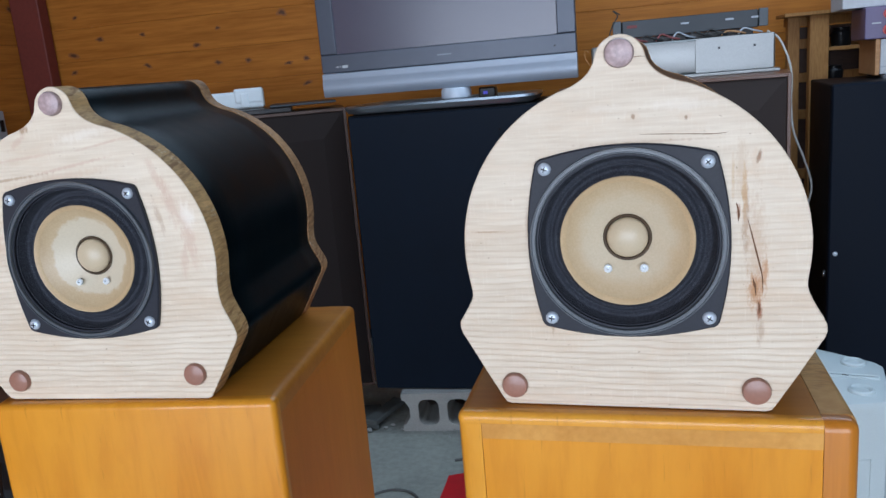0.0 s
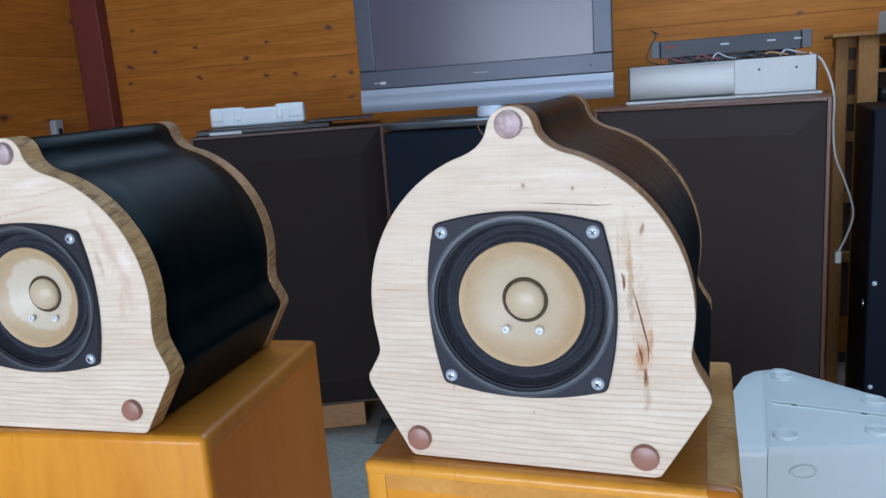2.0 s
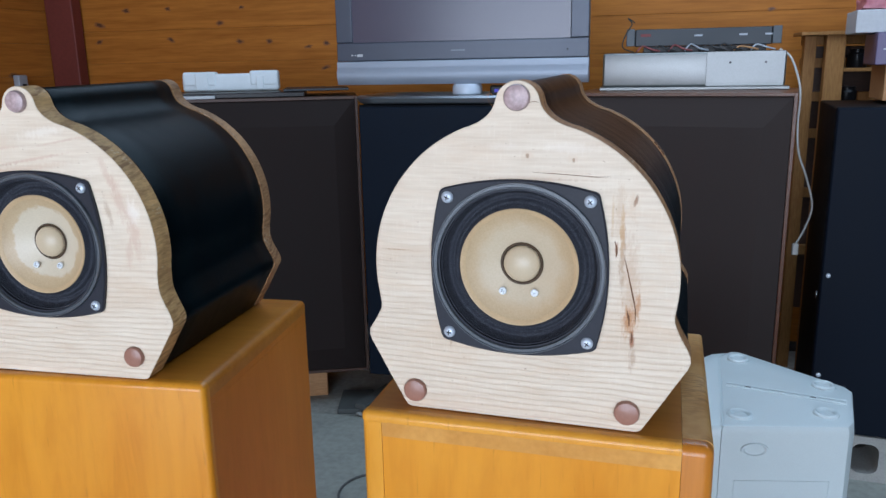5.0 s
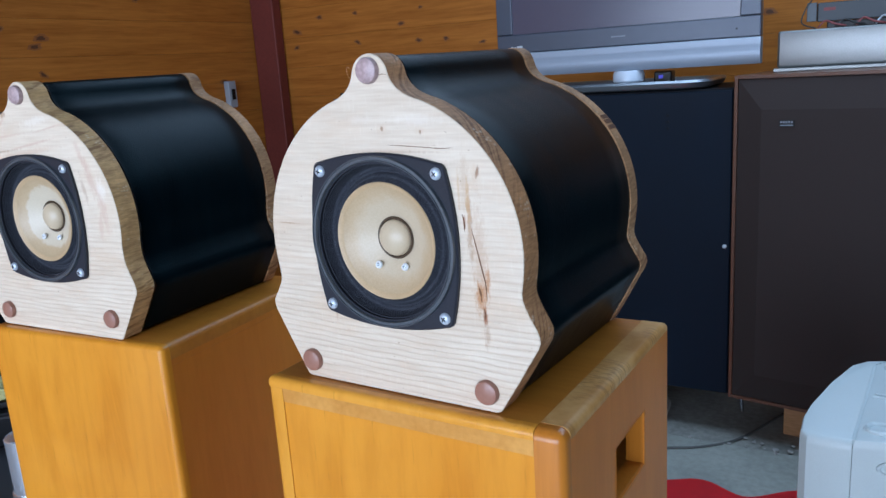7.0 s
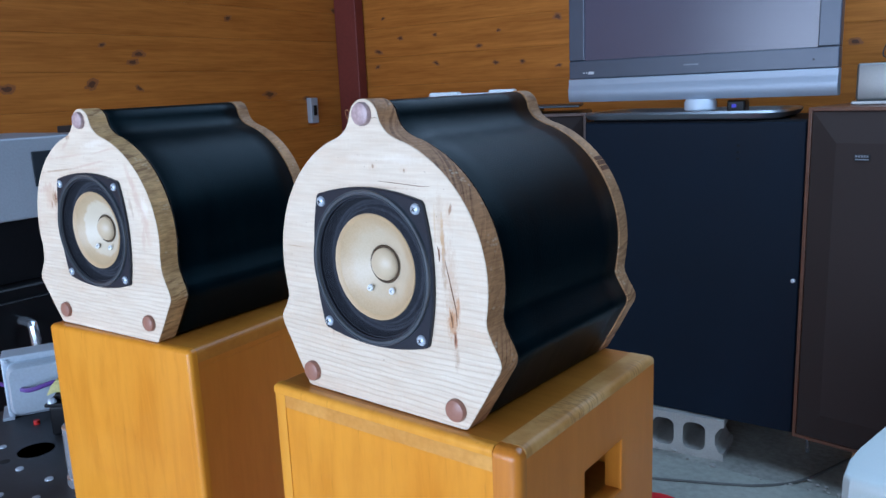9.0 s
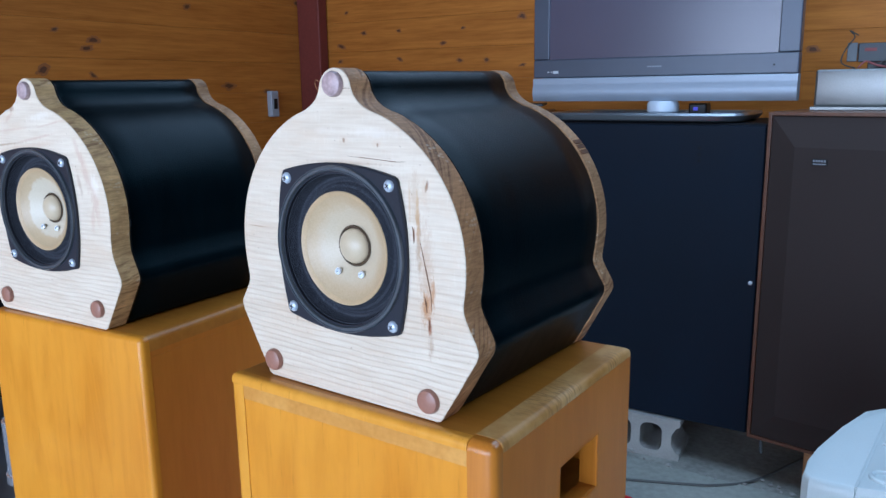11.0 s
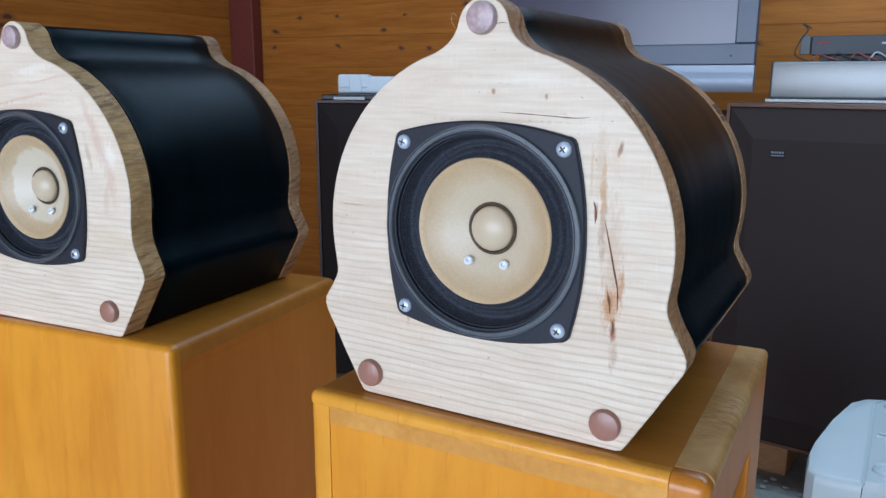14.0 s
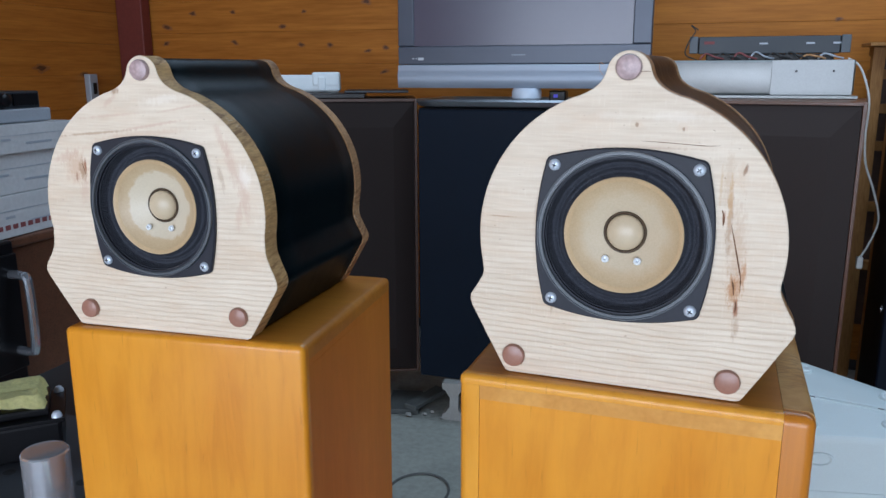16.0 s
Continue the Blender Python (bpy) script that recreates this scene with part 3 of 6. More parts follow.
def rbox(x0, x1, y0, y1, z0, z1, radius, rounded_edges, seg=4):
    """A box with only the named edges rounded, such as "-y+z"."""
    bm = bmesh.new()
    r = box(bm, x0, x1, y0, y1, z0, z1)
    lo, hi = Vector((x0, y0, z0)), Vector((x1, y1, z1))
    pick = []
    for e in bm.edges:
        m = (e.verts[0].co + e.verts[1].co) / 2
        key = "".join(("-" if abs(m[i] - lo[i]) < 1e-6 else "+") + "xyz"[i] for i in range(3) if min(abs(m[i] - lo[i]), abs(m[i] - hi[i])) < 1e-6)
        if key in rounded_edges:
            pick.append(e)
    bmesh.ops.bevel(bm, geom=pick, offset=radius, segments=seg, profile=0.5, affect="EDGES")
    return bm


def mesh_of(name, bm, mats, smooth=False, angle=35):
    bmesh.ops.recalc_face_normals(bm, faces=bm.faces)
    me = bpy.data.meshes.new(name)
    bm.to_mesh(me)
    bm.free()
    for m in mats if isinstance(mats, (list, tuple)) else [mats]:
        me.materials.append(m)
    if smooth:
        me.shade_smooth()
        me.set_sharp_from_angle(angle=radians(angle))
    return me


def part(name, bm, material, parent, label="", smooth=False, at=None):
    ob = new(name, mesh_of(name, bm, material, smooth))
    ob.parent = parent
    if at is not None:
        ob.matrix_basis = at
    return tagged(ob, label)


def thing(name, at, label, category, group="", kind=""):
    ob = new(name)
    ob.empty_display_size = 0.05
    ob.matrix_basis = at
    return tagged(ob, label, category, group, kind)


def solid(name, bm, material, at, label, category, group="", kind="", smooth=False):
    ob = new(name, mesh_of(name, bm, material, smooth))
    ob.matrix_basis = at
    return tagged(ob, label, category, group, kind)


def bx(*a, **k):
    bm = bmesh.new()
    box(bm, *a, **k)
    return bm


# ---- the room ----
WALL_Y, WALL_X, ROOM_E, ROOM_S, CEIL = 3.80, -3.08, 3.40, -4.5, 3.05

solid("floor", bx(WALL_X - 0.1, ROOM_E + 0.1, ROOM_S - 0.1, 2.70, -0.12, 0.0, bevel=0.004), CONCRETE, pose(0, 0, 0), "worn grey concrete floor slab", "floor", kind="structure")
solid("floor_rear", bx(WALL_X - 0.1, ROOM_E + 0.1, 2.702, WALL_Y + 0.1, -0.12, -0.006), RUBBLE, pose(0, 0, 0), "rough dark concrete floor along the wall", "floor", kind="structure")
solid("ground", bx(-60, 60, -90, ROOM_S - 0.11, -0.3, -0.05), CONCRETE, pose(0, 0, 0), "pale paved yard outside the open shutter", "ground", kind="structure")
bm = bmesh.new()
x0, x1, y0, y1 = -1.05, 2.45, 1.45, 3.05
box(bm, WALL_X - 0.1, x0, ROOM_S - 0.1, WALL_Y + 0.1, CEIL, CEIL + 0.1)
box(bm, x1, ROOM_E + 0.1, ROOM_S - 0.1, WALL_Y + 0.1, CEIL, CEIL + 0.1)
box(bm, x0, x1, ROOM_S - 0.1, y0, CEIL, CEIL + 0.1)
box(bm, x0, x1, y1, WALL_Y + 0.1, CEIL, CEIL + 0.1)
solid("ceiling", bm, PLASTER, pose(0, 0, 0), "dark board ceiling with a roof opening", "ceiling", kind="structure")
wall_n = solid("wall_north", bx(WALL_X - 0.1, ROOM_E + 0.1, WALL_Y + 0.02, WALL_Y + 0.12, -0.1, CEIL), PLASTER, pose(0, 0, 0), "wall of varnished knotty pine planks", "wall", kind="structure")
wall_w = solid("wall_west", bx(WALL_X - 0.12, WALL_X - 0.02, ROOM_S, WALL_Y + 0.02, -0.1, CEIL), WALNUT, pose(0, 0, 0), "side wall of varnished knotty pine planks", "wall", kind="structure")
solid("wall_east", bx(ROOM_E, ROOM_E + 0.1, ROOM_S, WALL_Y, -0.1, CEIL), PLASTER, pose(0, 0, 0), "dark board side wall", "wall", kind="structure")
bm = bmesh.new()
box(bm, WALL_X - 0.1, -2.45, ROOM_S - 0.1, ROOM_S, -0.1, CEIL)
box(bm, 2.65, ROOM_E + 0.1, ROOM_S - 0.1, ROOM_S, -0.1, CEIL)
box(bm, -2.45, 2.65, ROOM_S - 0.1, ROOM_S, 2.7, CEIL)
solid("wall_south", bm, PLASTER, pose(0, 0, 0), "front wall with a wide open shutter doorway", "wall", kind="structure")

# red steel column in the corner
bm = bmesh.new()
box(bm, -3.076, -2.906, 3.715, 3.788, 0, CEIL, 0.006)
solid("steel_column", bm, RED_STEEL, pose(0, 0, -0.006), "red-brown painted steel column in the room corner", "column", kind="structure")

# wall switch
sw = thing("wall_switch", pose(WALL_X, 3.455, 1.279, 0, 0, 0), "small grey surface-mounted wall switch box on pine planks", "switch")
part("switch_box", bx(0.002, 0.040, -0.03, 0.03, -0.075, 0.075, bevel=0.006), GREY_DEVICE, sw)
part("rocker", bx(0.0405, 0.046, -0.013, 0.013, -0.03, 0.03, bevel=0.003), BLACK, sw, "dark rocker")


# ---- the pair of speakers ----
def half_outline(rx, arc_end, waist, foot, bottom):
    """Knob, neck, round shoulder, waist, flared foot and half the base, as (x, z) from the top down."""
    half = []
    for k in range(9):
        a = radians(90 - 10 * k)
        half.append((0.0128 * math.cos(a), 0.1878 + 0.0128 * math.sin(a)))
    cz, r = 0.0895, 0.0905
    a0 = radians(69)
    p0, p1, p2 = half[-1], (0.0150, 0.1785), (rx * math.cos(a0), cz + r * math.sin(a0))
    for k in range(1, 8):
        s = k / 8
        half.append(tuple((1 - s) ** 2 * p0[i] + 2 * s * (1 - s) * p1[i] + s * s * p2[i] for i in (0, 1)))
    for k in range(25):
        a = radians(69 + (arc_end - 69) * k / 24)
        half.append((rx * math.cos(a), cz + r * math.sin(a)))
    (wx, wz), (fx, fz), (bx_, bz) = waist, foot, bottom
    q = [half[-1], waist, (wx + 0.31 * (fx - wx), wz - 0.34 * (wz - fz)), (wx + 0.80 * (fx - wx), wz - 0.70 * (wz - fz))]
    for p in spline([(x, z, 0) for x, z in q], 5)[1:]:
        half.append((p[0], p[1]))
    for u, w in ((0.012, -0.074), (0.0, 0.0), (0.045, 0.081), (0.165, 0.195), (0.331, 0.353), (0.496, 0.519), (0.702, 0.711), (0.917, 0.914), (1.0, 0.980), (1.115, 1.0)):
        half.append((fx - u * (fx - bx_), fz - w * (fz - bz)))
    return half + [(x, bz) for x in (0.060, 0.050, 0.040, 0.030, 0.020, 0.010)]


# (right half, left half) of the two hand-sawn boards
SHAPE_NEAR = (half_outline(0.0925, -8, (0.0906, 0.0672), (0.1004, 0.0430), (0.0740, -0.0030)), half_outline(0.0888, -10, (0.0862, 0.0632), (0.0950, 0.0438), (0.0705, -0.0030)))
SHAPE_FAR = (half_outline(0.0925, -10, (0.0912, 0.0620), (0.0992, 0.0372), (0.0750, -0.0052)), half_outline(0.0935, -12, (0.0925, 0.0585), (0.1022, 0.0370), (0.0745, -0.0052)))


BACK_NEAR = (half_outline(0.0908, -10, (0.0884, 0.0640), (0.0978, 0.0425), (0.0740, -0.0030)),) * 2
BACK_FAR = (half_outline(0.0912, -12, (0.0890, 0.0605), (0.0978, 0.0375), (0.0745, -0.0052)),) * 2


def between(a, b, k):
    """The shape a share k of the way from one board to the other."""
    return tuple([tuple(p + (q - p) * k for p, q in zip(u, w)) for u, w in zip(x, y)] for x, y in zip(a, b))


def cabinet_outline(shape, inset=0.0):
    """Both halves joined. Points (x, z), counter-clockwise from the foot."""
    right, left = shape
    pts = right[::-1] + [(-x, z) for x, z in left[1:]]
    if not inset:
        return pts
    out = []
    for i, p in enumerate(pts):
        a, b = Vector(pts[i - 1]), Vector(pts[(i + 1) % len(pts)])
        t = (b - a).normalized()
        out.append((p[0] - t.y * inset, p[1] + t.x * inset))
    return out


DRIVER = (0.0008, 0.0925)
HOLE_R, FRONT_T, DEPTH, BACK_T = 0.0482, 0.0188, 0.187, 0.0155


def at_y(pts, y):
    return [(x, y, z) for x, z in pts]


def front_panel(shape):
    bm = bmesh.new()
    outer = cabinet_outline(shape)
    rows = loft(bm, [at_y(cabinet_outline(shape, 0.0004), 0.0), at_y(outer, 0.0005), at_y(outer, FRONT_T - 0.001), at_y(cabinet_outline(shape, 0.001), FRONT_T)], False, True)
    for f in bm.faces:
        f.material_index = 1
    hole = []
    for v in rows[0]:
        d = Vector((v.co.x - DRIVER[0], v.co.z - DRIVER[1])).normalized() * HOLE_R
        hole.append((DRIVER[0] + d.x, DRIVER[1] + d.y))
    a = rows[0]
    h0 = [bm.verts.new((x, 0.0, z)) for x, z in hole]
    h1 = [bm.verts.new((x, FRONT_T - 0.003, z)) for x, z in hole]
    n = len(a)
    for i in range(n):
        j = (i + 1) % n
        bm.faces.new((a[j], a[i], h0[i], h0[j])).material_index = 0
        bm.faces.new((h0[j], h0[i], h1[i], h1[j])).material_index = 1
    bm.faces.new(h1).material_index = 1
    for f in bm.faces:
        if all(v.co.y < 0.0006 for v in f.verts):
            f.material_index = 0
    return bm


def driver_outline(k=1.0):
    """Square with bowed sides and small round corners."""
    pts = []
    for q in range(4):
        c, sn = math.cos(math.pi / 2 * q), math.sin(math.pi / 2 * q)
        run = [(0.0528 - 0.0054 * (u / 0.0420) ** 2, u) for u in (-0.042 + 0.084 * i / 14 for i in range(15))]
        run += [(0.0470, 0.0440), (0.0459, 0.0459), (0.0440, 0.0470)]
        pts += [((w * c - u * sn) * k, (w * sn + u * c) * k) for w, u in run]
    return pts


def speaker_driver(cab, drop, paper):
    cx, cz = DRIVER[0], DRIVER[1] - drop
    drv = tagged(new("driver"), "full-range driver with tan paper cone and black square frame")
    drv.parent = cab
    drv.matrix_basis = pose(cx, 0, cz)
    bm = bmesh.new()
    o = driver_outline()
    hole = []
    for x, z in o:
        d = Vector((x, z)).normalized() * 0.0470
        hole.append((d.x, d.y))
    rows = [at_y(hole, 0.004), at_y(hole, -0.0028), at_y(driver_outline(0.985), -0.0030), at_y(o, -0.0022), at_y(o, 0.0004)]
    loft(bm, rows, False, False)
    part("driver_frame", bm, FRAME, drv, "", True)
    bm = bmesh.new()
    lathe(bm, [(0.0521, -0.0024), (0.0517, -0.0022), (0.0515, -0.0022), (0.0514, -0.0044), (0.0511, -0.0050), (0.0507, -0.0050), (0.0504, -0.0043), (0.0490, -0.0043), (0.0487, -0.0050), (0.0484, -0.0050), (0.0481, -0.0044), (0.0479, -0.0022), (0.0474, -0.0020), (0.0472, 0.0010), (0.0464, 0.003)], n=96)
    part("gasket_ring", bm, GASKET, drv, "", True)
    bm = bmesh.new()
    prof = [(0.0468, -0.0008)]
    for i in range(37):
        s = i / 36
        prof.append((0.0462 - 0.0105 * s, -0.0010 + 0.0098 * math.sin(math.pi * s) ** 0.8 * (1 - 0.62 * s) + 0.0022 * s - 0.0006 * math.sin(math.pi * s) * math.cos(6 * math.pi * s)))
    prof.append((0.0348, 0.0016))
    lathe(bm, prof, n=96)
    part("surround", bm, SURROUND, drv, "black fuzzy cloth surround", True)
    bm = bmesh.new()
    lathe(bm, [(0.0356, 0.0010), (0.0352, 0.0004), (0.0345, 0.0007), (0.0325, 0.0024)], n=96)
    part("cone_edge", bm, CONE_EDGE, drv, "", True)
    bm = bmesh.new()
    lathe(bm, [(0.0325 - 0.0205 * i / 8, 0.0024 + 0.0105 * (i / 8) ** 0.9) for i in range(9)], n=96)
    part("cone", bm, paper, drv, "tan paper cone", True)
    bm = bmesh.new()
    lathe(bm, [(0.0131, 0.0117), (0.0126, 0.0110), (0.0118, 0.0113), (0.0106, 0.0135)], n=64)
    part("dust_cap_joint", bm, JOINT, drv, "", True)
    bm = bmesh.new()
    prof = [(0.0112 * math.cos(a), 0.0122 - 0.0072 * math.sin(a)) for a in (math.pi / 2 * i / 10 for i in range(10))] + [(0, 0.0050)]
    lathe(bm, prof, n=64)
    part("dust_cap", bm, DOME, drv, "domed paper dust cap", True)
    for sx in (-1, 1):
        bm = bmesh.new()
        lathe(bm, [(0.0024, 0.0012), (0.0023, 0.0002), (0.0018, -0.0003), (0.0011, -0.0003), (0.0009, 0.0004), (0.0008, 0.0016), (0, 0.0016)], n=20)
        part("lead_eyelet", bm, EYELET, drv, "small metal eyelet", True, at=pose(sx * 0.0097 - 0.0011, 0.0068, -0.0162, -24, 0, 0))
    for i, (sx, sz) in enumerate(((-1, 1), (1, 1), (-1, -1), (1, -1))):
        bm = bmesh.new()
        lathe(bm, [(0.0036, 0.0), (0.0035, -0.0008), (0.0028, -0.0018), (0.0016, -0.0023), (0, -0.0024)], n=24)
        head = part("screw", bm, ZINC, drv, "cross-head zinc screw", True, at=pose(sx * 0.0416, -0.0027, sz * 0.0416, 0, (17, 52, 8, 33)[i], 0))
        bm = bmesh.new()
        box(bm, -0.0016, 0.0016, -0.00258, -0.0018, -0.00032, 0.00032)
        box(bm, -0.00032, 0.00032, -0.00256, -0.0018, -0.0016, 0.0016)
        part("cross_slot", bm, DARK, head)


def crack(cab, line, width):
    """A thin open split in the board: a ragged sliver along the line of (x, z)."""
    pts = spline([(x, 0.0, z) for x, z in line], 6)
    bm = bmesh.new()
    n = len(pts) - 1
    rows = []
    for k, p in enumerate(pts):
        t = (pts[min(k + 1, n)] - pts[max(k - 1, 0)]).normalized()
        w = width * math.sin(math.pi * k / n) ** 0.6 * (0.55 + 1.1 * abs(noise.noise(p * 1300))) + 0.00004
        side = Vector((t.z, 0, -t.x)) * w
        rows.append([bm.verts.new(p + side + Vector((0, -0.00012, 0))), bm.verts.new(p - side + Vector((0, -0.00012, 0))), bm.verts.new(p + Vector((0, 0.0008, 0)))])
    for a, b in zip(rows, rows[1:]):
        for q in ((0, 1), (1, 2), (2, 0)):
            bm.faces.new((a[q[0]], a[q[1]], b[q[1]], b[q[0]]))
    part("crack", bm, SPLIT, cab, "thin dark split in the board")


def speaker(at, shape, back, pine, edge, paper, caps, drop, cracks, label):
    cab = thing("wooden_speaker", at, label, "speaker", "pair of round wooden speakers")
    part("front_panel", front_panel(shape), [pine, edge], cab, "pale pine front board with oiled edge", True)
    bm = bmesh.new()
    y1 = DEPTH - BACK_T
    rows = [at_y(cabinet_outline(shape, inset), FRONT_T + y) for inset, y in ((0.0034, -0.0006), (0.0022, 0.0003), (0.0026, 0.0022), (0.0016, 0.0055))]
    rows += [at_y(cabinet_outline(between(shape, back, k / 6), 0.0016 - 0.0002 * k), FRONT_T + (y1 - FRONT_T) * k / 6) for k in range(1, 6)]
    loft(bm, rows + [at_y(cabinet_outline(back, 0.0004), y1 - 0.0012), at_y(cabinet_outline(back, 0.0020), y1 + 0.0005)])
    hem = bmesh.new()
    ring_tube(hem, at_y(cabinet_outline(shape, 0.0014), FRONT_T + 0.0011), 0.0007, 6, True)
    part("leather_hem", hem, HEM, cab, "folded leather hem", True)
    part("wrapped_body", bm, LEATHER, cab, "body wrapped in black leather", True).data.set_sharp_from_angle(angle=radians(80))
    bm = bmesh.new()
    o = cabinet_outline(back)
    loft(bm, [at_y(cabinet_outline(back, 0.001), y1), at_y(o, y1 + 0.001), at_y(o, DEPTH - 0.0015), at_y(cabinet_outline(back, 0.0015), DEPTH)])
    part("back_panel", bm, PINE_RIM, cab, "pine back board with oiled edge", True)
    for k, (x, z) in enumerate(caps):
        bm = bmesh.new()
        lathe(bm, [(0.0074, 0.0), (0.0075, -0.0022), (0.0068, -0.0036), (0.0045, -0.0044), (0, -0.0047)], n=36)
        part("screw_cap", bm, CAP if k else CAP_PALE, cab, "round brown plastic screw cap" if k else "dusty pale brown screw cap", True, at=pose(x, 0.0003, z))
    for line, width in cracks:
        crack(cab, line, width)
    speaker_driver(cab, drop, paper)
    return cab


BOX_TOP = 1.167
near = speaker(pose(-0.0005, 0.4285, BOX_TOP + 0.001, 0, 0, -3.2), SHAPE_NEAR, BACK_NEAR, PINE_A, PINE_EDGE, CONE, ((0.0, 0.1912), (-0.0648, 0.0090), (0.0662, 0.0092)), 0.0, [
    (((0.0615, 0.1035), (0.0637, 0.0945), (0.0664, 0.0830), (0.0686, 0.0730), (0.0690, 0.0640)), 0.00050),
    (((0.0090, 0.1494), (0.0220, 0.1489), (0.0360, 0.1481), (0.0455, 0.1476), (0.0525, 0.1480)), 0.00022),
    (((0.0040, 0.1880), (0.0090, 0.1888), (0.0125, 0.1885)), 0.00016),
    (((0.0560, 0.1120), (0.0572, 0.1070), (0.0570, 0.1020)), 0.0006),
    (((0.0668, 0.0590), (0.0674, 0.0555), (0.0670, 0.0520)), 0.0006),
    (((0.0640, 0.0720), (0.0652, 0.0670), (0.0656, 0.0620)), 0.0006)],
        "round-shouldered pine speaker wrapped in black leather, cracked front board")
speaker(pose(-0.3412, 0.4375, BOX_TOP + 0.001, 0, 0, 1.8), SHAPE_FAR, BACK_FAR, PINE_B, PINE_GOLD, CONE_SOAKED, ((-0.0003, 0.1905), (-0.0632, 0.0088), (0.0668, 0.0122)), 0.0014, [
    (((-0.0585, 0.1230), (-0.0570, 0.1185), (-0.0560, 0.1140)), 0.00030)],
        "round-shouldered pine speaker wrapped in black leather, knotted front board")


# burnt maker's bars on the rim of one back board, and a loose fibre at its knob
for k, a in enumerate((35.0, 38.0, 40.6)):
    c, sn = math.cos(radians(a)), math.sin(radians(a))
    bm = bmesh.new()
    box(bm, -0.0016, 0.0016, -0.0052, 0.0052, -0.0002, 0.0006)
    part("burnt_bar", bm, SPLIT, near, "dark burnt bar", at=pose(0.0909 * c, DEPTH - 0.0075, 0.0895 + 0.0905 * sn, 0, 90 - a, 0))
bm = bmesh.new()
ring_tube(bm, spline([(-0.0115, 0.004, 0.1830), (-0.0150, 0.003, 0.1862), (-0.0172, 0.002, 0.1905), (-0.0168, 0.002, 0.1940), (-0.0150, 0.003, 0.1925)], 6), 0.00012, 5)
part("loose_fibre", bm, PINE_EDGE, near, "fine loose wood fibre")


